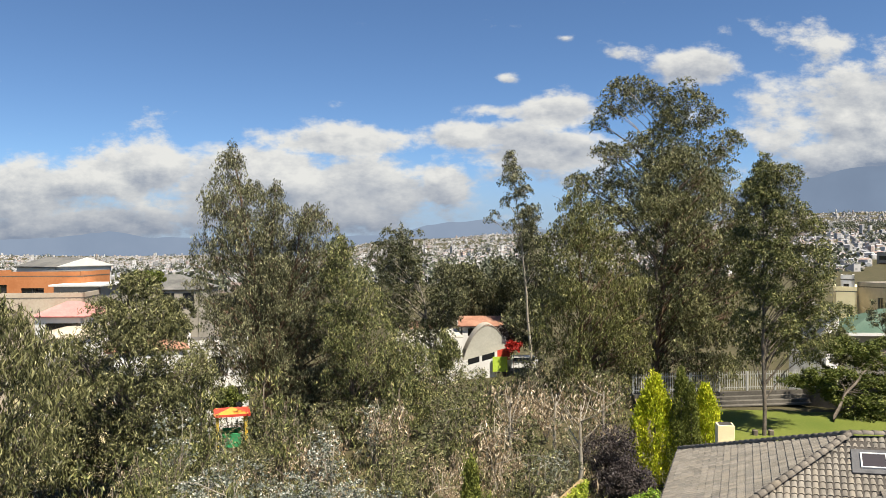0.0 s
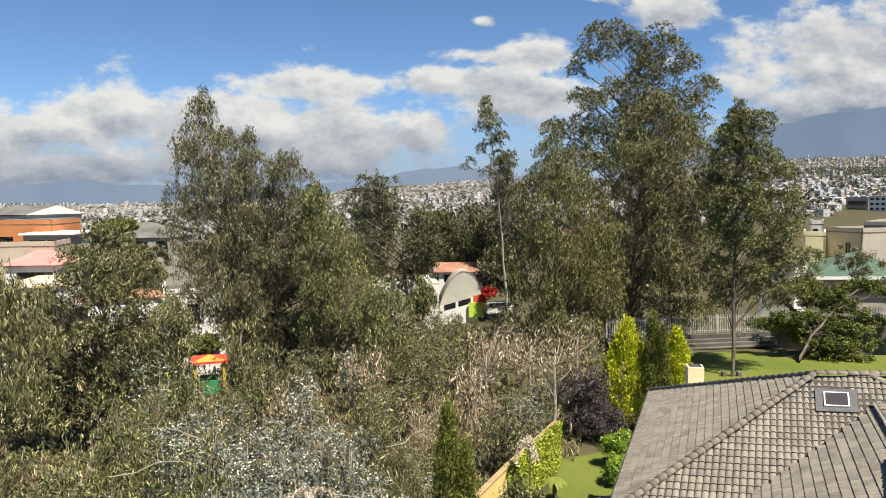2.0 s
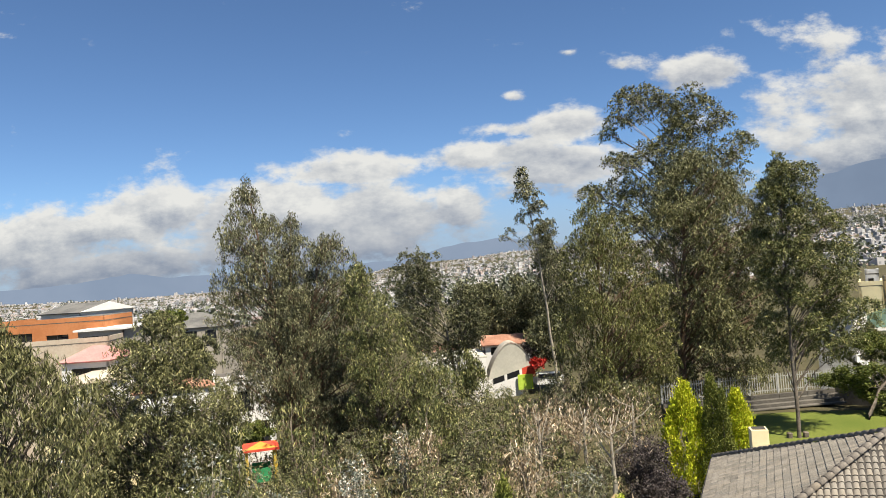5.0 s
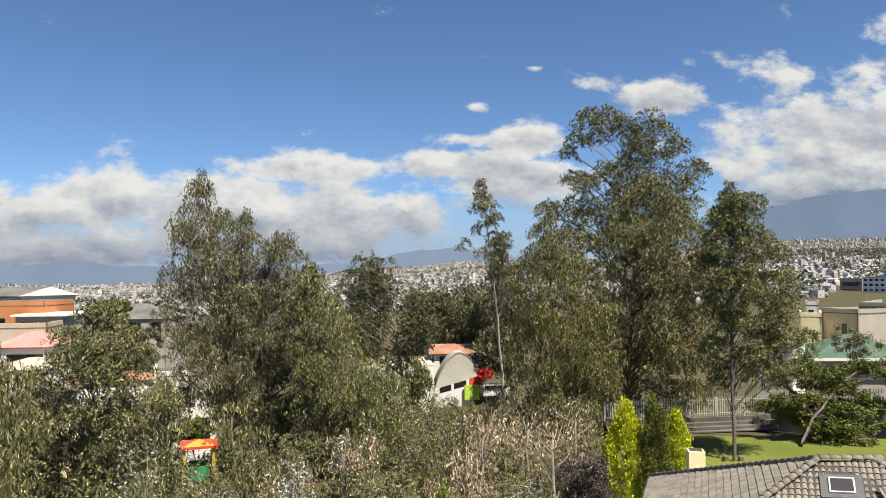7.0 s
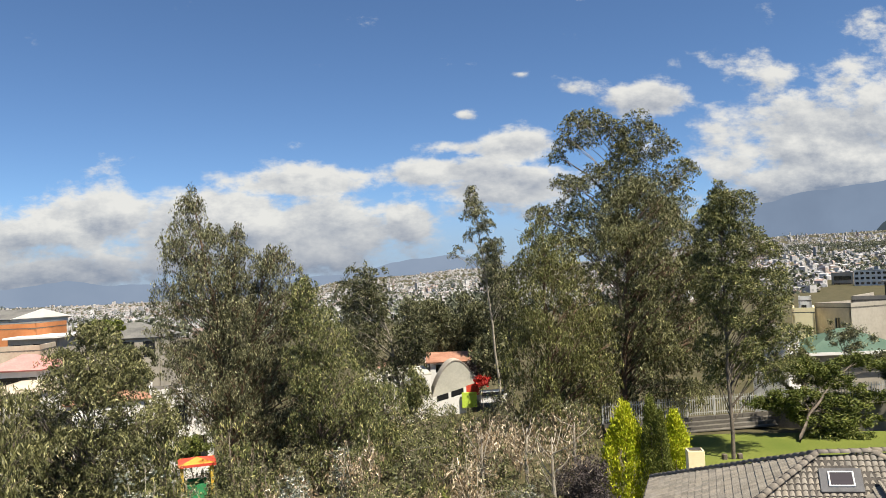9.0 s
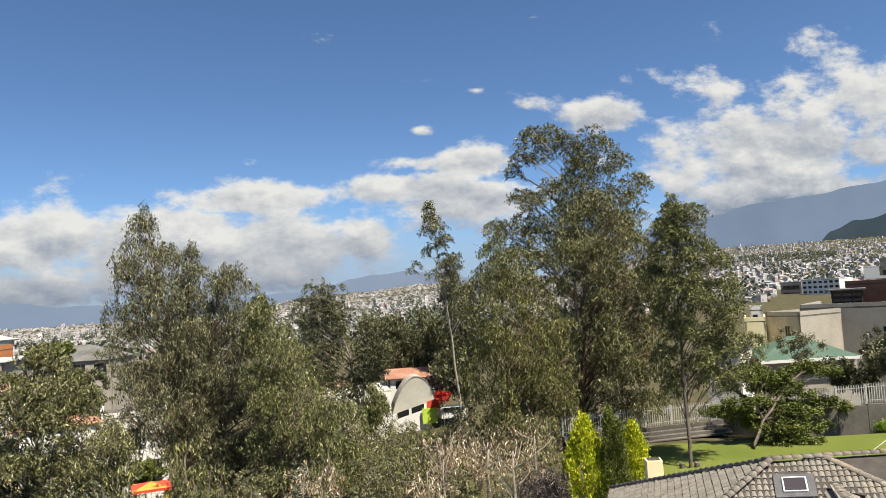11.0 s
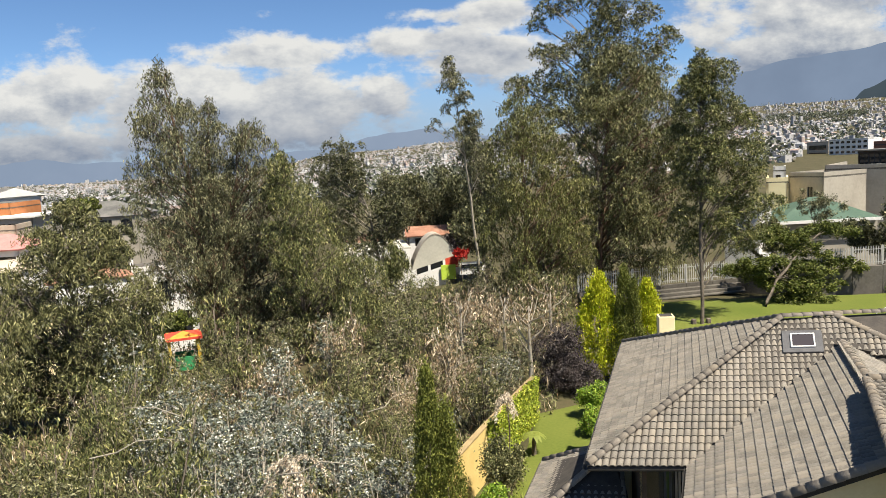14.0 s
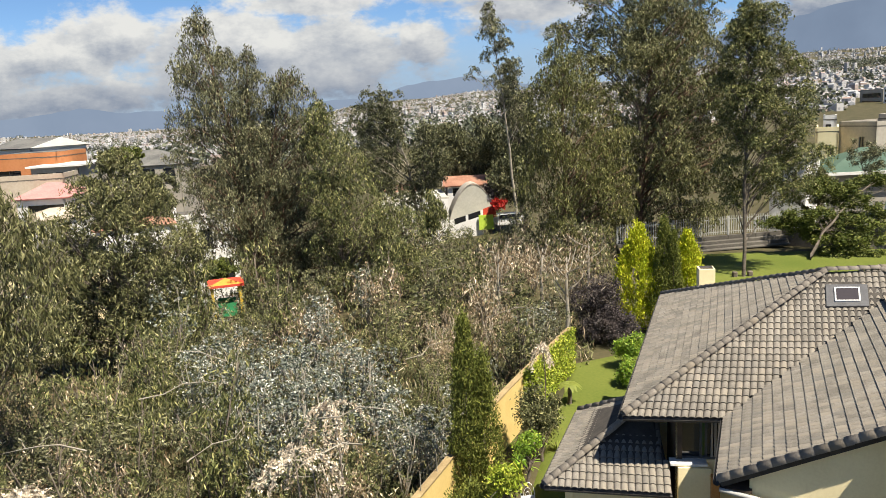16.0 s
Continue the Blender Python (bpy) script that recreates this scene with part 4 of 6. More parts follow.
gum_tree((21.11, 49.415, 0.1), [
     (51, 21.94, 19.02, [(17.8, 20.63, 23.52), (16.07, 19.98, 24.7), (13.77, 19.52, 25.46), (11.86, 19.45, 25.89), (9.94, 19.54, 26.49), (8.02, 19.48, 26.84), (6.49, 19.74, 26.73), (5.2, 20.02, 25.23), (4.3, 20.51, 23.31)])],
     64000, (0.22, 0.062), M_GUM_GREEN, M_BARK, "eucalyptus with a clear straight trunk on the lawn", 34, radius=0.13, mass=0.62, down=0.6, fill=1.5)
gum_tree((8.92, 75.0, -2.0), [
     (75, 6.63, 22.3, [(11.81, 8.13, 10.09), (10.09, 8.56, 10.24)])],
     9000, (0.30, 0.075), M_GUM_GREY, M_BARK_PALE, "slim young eucalyptus with a bare pale trunk", 30, radius=0.15, mass=0.5, down=0.8, fill=1.5, tiers=[(6.63, 21.62, 0.76), (6.81, 20.36, 0.93), (6.18, 19.4, 0.81), (7.58, 19.28, 0.93), (7.2, 18.07, 0.87), (8.35, 18.37, 0.7), (9.04, 16.34, 0.87), (8.27, 15.83, 0.76), (9.36, 15.46, 0.52), (7.34, 16.19, 0.81), (5.06, 15.98, 0.58), (4.63, 15.45, 0.47), (6.68, 14.94, 0.7), (7.74, 14.18, 0.7), (8.9, 14.54, 0.52), (6.02, 17.43, 0.58)])
gum_tree((-14.31, 44.0, -0.5), [
     (44, -14.31, 7.57, [(6.23, -15.3, -13.67), (4.54, -15.68, -13.31), (3.22, -15.97, -13.93), (1.2, -16.21, -14.1), (-0.16, -16.08, -14.21)])],
     9000, (0.21, 0.058), M_GUM, M_BARK, "slender eucalyptus filling the gap between larger crowns", 16, radius=0.1, mass=0.55, down=1.0, fill=2.2)


# ---------------------------------------------------------------- scrub in the ravine
def bush(name, height, spread, mats, count, leaf, down, bark, label, seed):
    """A scrub plant of several stems, each stem topped by masses of sprays, in two foliages."""
    rng = np.random.default_rng(seed)
    root = tagged(empty(name), label, "bush", group="scrub of the ravine")
    masses, wood = [], []
    for i in range(7):
        an, out = rng.uniform(0, 6.28), spread * rng.uniform(0.1, 0.75)
        top = Vector((math.cos(an) * out, math.sin(an) * out, height * rng.uniform(0.45, 1.0)))
        knee = top * 0.5 + Vector((rng.normal() * 0.15, rng.normal() * 0.15, 0.1))
        wood.append(([Vector((0, 0, -0.2)), knee, top], [0.04, 0.028, 0.01]))
        for f in (1.0, 0.72, 0.48):
            c = top * f + Vector((rng.normal(), rng.normal(), rng.normal() * 0.5)) * 0.28
            r = spread * rng.uniform(0.2, 0.36)
            masses.append((c, r))
            wood.append(([knee.lerp(top, max(0.0, 2 * f - 1.2)), c], [0.016, 0.006]))
    for w in wood[:4]:
        tubes("stem", [w], bark, root, sides=5)
    tubes("branchwork", wood[4:], bark, root, sides=3)["kind"] = "stuff"
    pos, al = sprays(masses, count, leaf[0], down, rng, per=8)
    leaves("crown", pos, al, leaf[0], leaf[1], rng, mats[0], root)
    pos, al = sprays([(c, r * 1.15) for c, r in masses[1::3]], count // 6, leaf[0], 0.8, rng, per=6)
    leaves("undergrowth", pos, al, 0.13, 0.034, rng, mats[1], root, "mixed dry and green leaves growing through it")
    return root


def bush_kinds():
    """Scrub plants of several kinds, built once at the origin, two of each."""
    specs = [
        ("silver_gum_sapling", 3.9, 1.35, (M_SILVER, M_SCRUB), (0.095, 0.056), 0.3, M_BARK_PALE, "silver-blue young eucalyptus sapling with round leaves"),
        ("scrub_bush", 3.3, 1.6, (M_SCRUB, M_GUM_OLIVE), (0.13, 0.036), 0.5, M_BARK, "tangled green scrub bush with narrow leaves"),
        ("dry_bush", 3.1, 1.5, (M_DRY, M_SCRUB), (0.13, 0.036), 1.2, M_BARK_PALE, "withered brown bush with hanging dry leaves"),
        ("eucalyptus_sapling", 4.6, 1.45, (M_GUM_GREEN, M_GUM_GREY), (0.18, 0.038), 1.2, M_BARK, "slender eucalyptus sapling with drooping olive leaves"),
        ("grey_bush", 3.2, 1.5, (M_GUM_GREY, M_DRY), (0.12, 0.038), 0.4, M_BARK, "grey-green scrub bush with narrow leaves"),
    ]
    kinds = [bush(n, h, r, mats, 2700, leaf, down, bark, label, 100 + 10 * k + v) for k, (n, h, r, mats, leaf, down, bark, label) in enumerate(specs) for v in range(2)]
    kinds += [bush(n, h, r, mats, 1100, (leaf[0] * 1.45, leaf[1] * 1.6), down, bark, label, 180 + k) for k, (n, h, r, mats, leaf, down, bark, label) in enumerate(specs)]
    return kinds


KINDS = bush_kinds()
rng = random.Random(77)
used = [False] * len(KINDS)


def plant(kind, x, y, size=1.0, z=None):
    ob = KINDS[kind]
    m = Matrix.Translation((x, y, ground_z(x, y) if z is None else z)) @ Matrix.Rotation(rng.uniform(0, 6.28), 4, "Z") @ Matrix.Scale(size, 4)
    if not used[kind]:
        used[kind] = True
        ob.matrix_basis = m
        return ob
    c = copy_thing(ob, pose(0, 0, 0))
    c.matrix_basis = m
    return c


SILVER = Vector((-7.079, 26.0, 3.908))
SILVERS = [(-9.16, 27.1, 1.16), (-8.14, 28.1, 1.16), (-6.5, 27.4, 1.12), (-5.17, 25.9, 1.09), (-6.29, 23.7, 1.11), (-3.82, 24.0, 1.07), (-3.54, 27.8, 1.08), (-5.16, 31.8, 1.2), (-1.41, 22.8, 1.05), (-2.59, 26.5, 1.05), (0.5, 25.8, 0.75), (1.6, 28.2, 0.75), (-0.5, 23.4, 0.8)]
KIOSK = Vector((-14.237, 50.0, 1.694))
CARPORT = Vector((-22.185, 45.0, -0.336))


def wall_x(y):
    """How far the scrub reaches to the garden wall, and past its end to the grove."""
    if y > GW[-1].y:
        return GW[-1].x + 0.4 + (y - GW[-1].y) * 0.3
    for p, q in zip(GW, GW[1:]):
        if y < q.y:
            return p.x + (q.x - p.x) * (y - p.y) / (q.y - p.y) - 0.9
    return GW[-1].x


def scrub():
    y = 11.5
    while y < 74:
        step = 1.4 + y * 0.036
        x = -0.62 * y - 2 if y < 40 else -0.3 * y - 6
        while True:
            edge = wall_x(y)
            if x > edge:
                break
            px, py = x + rng.uniform(-0.5, 0.5) * step, y + rng.uniform(-0.5, 0.5) * step
            s = noise.noise(Vector((px * 0.12, py * 0.12, 9)))
            near = math.exp(-((px - SILVER.x) ** 2 / 34 + (py - SILVER.y) ** 2 / 26)) + 0.5 * math.exp(-((px + 1.5) ** 2 + (py - 27) ** 2) / 8)
            if (px - KIOSK.x) ** 2 + (py - KIOSK.y) ** 2 < 5:
                x += step
                continue
            if abs(px / py - CARPORT.x / CARPORT.y) < 0.035 and 26 < py < 46:
                x += step
                continue
            if any((px - q[0]) ** 2 + (py - q[1]) ** 2 < 1.6 for q in SILVERS):
                x += step
                continue
            low = 0.86 if abs(px / py - KIOSK.x / KIOSK.y) < 0.032 and KIOSK.y - 14 < py < KIOSK.y else 0.6 if py > 50 and 0.0 < px / py < 0.12 else 1.0
            w = [0.15 + 0.4 * near + 0.4 * max(0, s), 1.6, (0.35 + 1.5 * max(0, -s)) * (0.35 if y > 36 else 1.0) + (0.7 if y < 21 else 0.25) + 1.0 * math.exp(-((px - 4.5) ** 2 + (py - 38) ** 2) / 30), 0.9, 1.0]
            k = rng.choices(range(5), w)[0]
            k = k * 2 + rng.randint(0, 1) if y < 36 else 10 + k
            plant(k, px, py, low * rng.uniform(0.65, 1.3) * (0.92 if y < 20 else 1.0 + max(0, y - 40) * 0.010))
            x += step
        y += step * 0.95


scrub()
for i, (x, y, size) in enumerate(SILVERS):
    plant(i % 2, x, y, size)


def low_growth():
    """Knee-high weeds and litter that cover the soil between the bushes."""
    rng = np.random.default_rng(8)
    for name, mat, count, label in (("weeds", M_SCRUB, 26000, "knee-high green weeds between the bushes"), ("dry_grass", M_DRY, 12000, "dry pale grass and litter between the bushes")):
        y = rng.uniform(10.5, 46, count)
        s = rng.uniform(0, 1, count)
        x0 = -0.60 * y - 1
        x1 = np.array([wall_x(v) + 0.55 for v in y])
        x = x0 + (x1 - x0) * s
        z = np.array([ground_z(a, b) for a, b in zip(x, y)]) + np.abs(rng.normal(0, 0.3, count))
        up = rng.normal(size=(count, 3)) * (0.5, 0.5, 0.3) + (0, 0, 0.8)
        up /= np.linalg.norm(up, axis=1)[:, None]
        tagged(leaves(name, np.stack([x, y, z], 1), up, 0.42, 0.07, rng, mat), label, "weeds", kind="stuff")


low_growth()


# ---------------------------------------------------------------- far city
def city_material():
    m = bpy.data.materials.new("haze-toned city walls and roofs")
    m.use_nodes = True
    t = m.node_tree
    n = Net(t)
    b = t.nodes["Principled BSDF"]
    geo = t.nodes.new("ShaderNodeNewGeometry")
    rnd = geo.outputs["Random Per Island"]
    ramp = t.nodes.new("ShaderNodeValToRGB")
    ramp.color_ramp.interpolation = "CONSTANT"
    # Wall tones kept in a narrow grey range, distance haze painted in.
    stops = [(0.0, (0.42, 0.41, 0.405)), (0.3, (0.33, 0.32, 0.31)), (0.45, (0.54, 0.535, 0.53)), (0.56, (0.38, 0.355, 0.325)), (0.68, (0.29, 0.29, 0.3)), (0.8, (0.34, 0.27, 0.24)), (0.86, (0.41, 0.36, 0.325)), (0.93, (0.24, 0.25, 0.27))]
    e = ramp.color_ramp.elements
    e[0].position, e[0].color = 0.0, (*stops[0][1], 1)
    e[1].position, e[1].color = stops[1][0], (*stops[1][1], 1)
    for p, c in stops[2:]:
        x = e.new(p)
        x.color = (*c, 1)
    t.links.new(rnd, ramp.inputs[0])
    co = t.nodes.new("ShaderNodeTexCoord").outputs["Object"]
    sep = t.nodes.new("ShaderNodeSeparateXYZ")
    t.links.new(co, sep.inputs[0])
    row = n.math("FRACT", n.math("MULTIPLY", sep.outputs[2], 0.34))
    col = n.math("FRACT", n.math("MULTIPLY", n.math("ADD", sep.outputs[0], n.math("MULTIPLY", sep.outputs[1], 0.37)), 0.31))
    hole = n.math("MULTIPLY", n.math("MULTIPLY", n.step(row, 0.34, 0.36), n.step(row, 0.78, 0.76)), n.math("MULTIPLY", n.step(col, 0.25, 0.27), n.step(col, 0.72, 0.70)))
    nz = t.nodes.new("ShaderNodeSeparateXYZ")
    t.links.new(geo.outputs["Normal"], nz.inputs[0])
    up = n.step(n.math("ABSOLUTE", nz.outputs[2]), 0.3, 0.5)
    hole = n.math("MULTIPLY", hole, n.math("SUBTRACT", 1.0, up))
    # Windows and roofs are lightened in colour to imitate haze.
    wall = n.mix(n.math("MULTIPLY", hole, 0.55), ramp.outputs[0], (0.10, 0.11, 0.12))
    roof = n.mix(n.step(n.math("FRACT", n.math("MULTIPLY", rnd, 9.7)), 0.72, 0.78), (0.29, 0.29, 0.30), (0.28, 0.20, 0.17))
    out = n.mix(up, wall, roof)
    stain = n.noise(co, 0.12, 4.0)
    g = n.math("ADD", 0.8, n.math("MULTIPLY", stain, 0.4))
    out = n.mix(1.0, out, n.combine(g, g, g), "MULTIPLY")
    t.links.new(out, b.inputs["Base Color"])
    b.inputs["Roughness"].default_value = 0.85
    return m


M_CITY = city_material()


def far_city():
    rng = np.random.default_rng(5)
    verts, faces = [], []
    for _ in range(26000):
        az = radians(rng.uniform(-40, 46))
        r = 380 * (3430 / 380) ** (rng.uniform(0, 1) ** 0.55)
        x, y = r * math.sin(az), r * math.cos(az)
        if r < 430 and az > radians(26) or r < 640 and radians(29.5) < az < radians(35):
            continue
        z = ground_z(x, y)
        w, d = rng.uniform(3.2, 7.5), rng.uniform(3, 6)
        h = rng.choice([1.4, 1.9, 2.4, 3.0, 4.0, 5.5, 8], p=[0.32, 0.3, 0.19, 0.1, 0.05, 0.03, 0.01])
        if r > 1300 and rng.uniform() < 0.012:
            h = rng.uniform(9, 15)
        a = round(rng.normal(0.4, 0.25), 2) + (math.pi / 2 if rng.uniform() < 0.5 else 0)
        c, s = math.cos(a), math.sin(a)
        pitched = rng.uniform() < 0.35
        o = len(verts)
        for zz in (z - 2.5, z + h):
            for sx, sy in ((-1, -1), (1, -1), (1, 1), (-1, 1)):
                px, py = sx * w / 2, sy * d / 2
                verts.append((x + px * c - py * s, y + px * s + py * c, zz))
        faces += [(o, o + 1, o + 5, o + 4), (o + 1, o + 2, o + 6, o + 5), (o + 2, o + 3, o + 7, o + 6), (o + 3, o, o + 4, o + 7)]
        if pitched:
            for sx in (-1, 1):
                px = sx * w / 2
                verts.append((x + px * c, y + px * s, z + h + d * 0.22))
            faces += [(o + 4, o + 5, o + 9, o + 8), (o + 6, o + 7, o + 8, o + 9), (o + 5, o + 6, o + 9), (o + 7, o + 4, o + 8)]
        else:
            faces.append((o + 4, o + 5, o + 6, o + 7))
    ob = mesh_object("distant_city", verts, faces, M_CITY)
    tagged(ob, "dense pale low-rise city covering the far valley slopes", "city", kind="stuff")


far_city()


def far_trees():
    rng = np.random.default_rng(6)
    pos = []
    for i in range(1000):
        az = radians(rng.uniform(-40, 46))
        r = 280 * (3430 / 280) ** (rng.uniform(0, 1) ** 0.7)
        x, y = r * math.sin(az), r * math.cos(az)
        k = int(rng.integers(1, 5))
        if i < 70:
            # a long wood across the far slope
            r = rng.uniform(1750, 2000)
            az = radians(rng.uniform(27.5, 33.5))
            x, y, k = r * math.sin(az), r * math.cos(az), 4
        if r < 620 and az > radians(28):
            continue
        for _ in range(k):
            cx, cy = x + rng.normal() * 9, y + rng.normal() * 9
            h = rng.uniform(6, 13)
            p = rng.normal(size=(22, 3)) * (2.2, 2.2, h * 0.25) + (cx, cy, ground_z(cx, cy) + h * 0.55)
            pos.append(p)
    pos = np.concatenate(pos)
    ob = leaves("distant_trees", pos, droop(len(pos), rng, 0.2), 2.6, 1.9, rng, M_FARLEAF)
    tagged(ob, "dark scattered trees between the city houses", "trees", kind="stuff")


far_trees()


def backdrop(name, outline, r, colours, label):
    """A far mountain: a curved ridge sheet behind the city. outline: (azimuth, elevation) degrees."""
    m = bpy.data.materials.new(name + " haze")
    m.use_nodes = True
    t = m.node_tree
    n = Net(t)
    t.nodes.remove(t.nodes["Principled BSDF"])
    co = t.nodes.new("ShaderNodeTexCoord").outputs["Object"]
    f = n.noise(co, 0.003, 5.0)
    # Emission colour holds the distance haze; the sheet glows and takes no sunlight.
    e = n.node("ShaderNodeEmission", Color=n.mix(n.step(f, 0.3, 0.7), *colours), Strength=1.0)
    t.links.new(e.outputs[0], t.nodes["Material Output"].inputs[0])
    verts, faces = [], []
    steps = 160
    a0, a1 = outline[0][0], outline[-1][0]
    for i in range(steps + 1):
        az = a0 + (a1 - a0) * i / steps
        el = table(az, outline) + 0.28 * noise.noise(Vector((az * 0.4, 2, r))) + 0.12 * noise.noise(Vector((az * 1.1, 5, r))) + 0.05 * noise.noise(Vector((az * 3.1, 7, r)))
        for zz in (-400, CAM_Z + r * math.tan(radians(el))):
            verts.append((r * math.sin(radians(az)), r * math.cos(radians(az)), zz))
        if i:
            o = 2 * (i - 1)
            faces.append((o, o + 2, o + 3, o + 1))
    ob = mesh_object(name, verts, faces, m)
    tagged(ob, label, "mountain", kind="structure")


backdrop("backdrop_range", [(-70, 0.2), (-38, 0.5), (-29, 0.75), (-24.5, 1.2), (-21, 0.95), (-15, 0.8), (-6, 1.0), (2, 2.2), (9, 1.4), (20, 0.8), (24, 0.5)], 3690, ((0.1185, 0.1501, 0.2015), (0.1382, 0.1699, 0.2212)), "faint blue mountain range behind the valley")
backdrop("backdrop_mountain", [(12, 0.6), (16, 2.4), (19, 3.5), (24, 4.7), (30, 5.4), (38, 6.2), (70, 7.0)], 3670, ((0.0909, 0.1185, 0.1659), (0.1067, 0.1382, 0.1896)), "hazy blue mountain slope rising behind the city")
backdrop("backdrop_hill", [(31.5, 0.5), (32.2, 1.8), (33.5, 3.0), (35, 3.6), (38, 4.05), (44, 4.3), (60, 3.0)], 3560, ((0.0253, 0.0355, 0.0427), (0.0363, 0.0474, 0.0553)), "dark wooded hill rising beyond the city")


# ---------------------------------------------------------------- dead wood in the scrub
def dead_branch(p, length, seed):
    """A fallen pale branch that arches over the scrub, with side twigs."""
    rng = random.Random(seed)
    ob = tagged(empty("dead_branch", p), "bare pale branch arching over the scrub", "branch")
    d = Vector((rng.uniform(-1, 1), rng.uniform(-0.4, 0.4), 0)).normalized()
    pts = [d * (length * t) + Vector((rng.uniform(-0.12, 0.12), rng.uniform(-0.12, 0.12), 0.16 * math.sin(2.2 * t) * length + rng.uniform(-0.1, 0.1))) for t in (0, 0.25, 0.5, 0.75, 1)]
    tubes("stem", [(pts, [0.020, 0.017, 0.014, 0.010, 0.004])], M_BARK_PALE, ob, sides=6)
    for i in (1, 2, 3):
        a = pts[i]
        b = a + Vector((rng.uniform(-0.5, 0.5), rng.uniform(-0.4, 0.4), rng.uniform(0.2, 0.6))) * length * 0.35
        tubes("twig", [([a, a.lerp(b, 0.5) + Vector((0, 0, 0.05)), b], [0.009, 0.006, 0.003])], M_BARK_PALE, ob, sides=5)


for i, (p, length) in enumerate((((-2.938, 16.5, 5.498), 2.2), ((-1.816, 15.5, 5.263), 2.0), ((-7.97, 19.0, 5.289), 2.2), ((-6.442, 23.0, 4.91), 2.4), ((-1.079, 24.0, 4.233), 2.0), ((2.122, 31.0, 3.642), 2.4), ((3.535, 35.0, 3.562), 2.6), ((-0.244, 40.0, 3.813), 2.6), ((-5.394, 15.0, 5.343), 1.8), ((-8.13, 16.0, 5.296), 1.8))):
    dead_branch(p, length, 900 + i)


def withered_plant(x, y, z, size, seed):
    """A dead plant whose arching stems are still lined with pale curled leaves."""
    rng = np.random.default_rng(seed)
    foot = ground_z(x, y)
    ob = tagged(empty("withered_plant", (x, y, foot)), "dead plant with arching stems of pale curled leaves", "plant")
    top = Vector((0, 0, z - foot))
    tubes("stem", [([(0, 0, -0.1), top * 0.6 + Vector((0.08, 0, 0)), top], [0.03, 0.025, 0.015])], M_BARK, ob)
    pos, al, wood = [], [], []
    for i in range(11):
        an, reach = rng.uniform(0, 6.28), size * rng.uniform(0.5, 1.0)
        d = Vector((math.cos(an), math.sin(an), 0))
        arc = [top - Vector((0, 0, 0.3 * rng.uniform())) + d * (reach * t) + Vector((0, 0, size * (0.55 * t - 1.25 * t * t))) for t in np.linspace(0, 1, 6)]
        wood.append((arc, [0.014, 0.012, 0.010, 0.008, 0.006, 0.003]))
        for k in range(120):
            t = rng.uniform(0.15, 1.0) * 5
            p = arc[int(min(t, 4))].lerp(arc[int(min(t, 4)) + 1], t - int(min(t, 4)))
            pos.append(np.array(p) + rng.normal(size=3) * 0.04)
            al.append(np.array(d) * 0.6 + rng.normal(size=3) * 0.6 + (0, 0, -0.5))
    for w in wood[:6]:
        tubes("branch", [w], M_BARK_PALE, ob, sides=5)
    tubes("branchwork", wood[6:], M_BARK_PALE, ob, sides=4)["kind"] = "stuff"
    al = np.array(al)
    leaves("dead_leaves", np.array(pos), al / np.linalg.norm(al, axis=1)[:, None], 0.10, 0.042, rng, M_PALEDRY, ob)


for i, (x, y, z, size) in enumerate([(-3.25, 15.2, 5.37, 1.35), (-2.83, 18.6, 5.05, 1.25), (4.01, 27.5, 3.39, 0.9), (-8.46, 14.0, 5.44, 0.9)]):
    withered_plant(x, y, z, size, 950 + i)


def bare_trunk(base, top, seed, label):
    """A nearly leafless slender trunk with upright forks."""
    rng = random.Random(seed)
    base, top = Vector(base), Vector(top)
    ob = tagged(empty("bare_tree", base), label, "tree")
    t = top - base
    pts = [Vector((0, 0, -0.2)), t * 0.35 + Vector((0.1, 0, 0)), t * 0.65, t]
    tubes("trunk", [(pts, [0.14, 0.11, 0.08, 0.03])], M_BARK_PALE, ob, sides=7)
    for i in range(9):
        a = t * rng.uniform(0.5, 0.95)
        b = a + Vector((rng.uniform(-1.3, 1.3), rng.uniform(-1, 1), rng.uniform(0.4, 1.5)))
        tubes("limb", [([a, a.lerp(b, 0.5) + Vector((0, 0, -0.12)), b], [0.045, 0.03, 0.01])], M_BARK_PALE, ob, sides=5)
    r2 = np.random.default_rng(seed)
    pos = r2.normal(size=(420, 3)) * (0.9, 0.9, 0.7) + np.array(t * 0.9)
    leaves("crown", pos, droop(420, r2, 0.8), 0.24, 0.06, r2, M_DRY, ob, "few withered leaves")


bare_trunk((6.52, 36.5, 0.0), (6.668, 36.5, 4.894), 5, "bare pale tree with upright forks beside the wall")
bare_trunk((5.824, 41.0, 0.0), (6.137, 41.0, 4.52), 6, "leafless slender tree with brown withered tips")
bare_trunk((8.799, 42.0, 0.0), (8.959, 42.0, 4.501), 7, "leafless slender tree in the grove's shade")
bare_trunk((3.702, 44.0, 0.0), (3.924, 44.0, 3.743), 8, "bare young tree rising from the scrub")


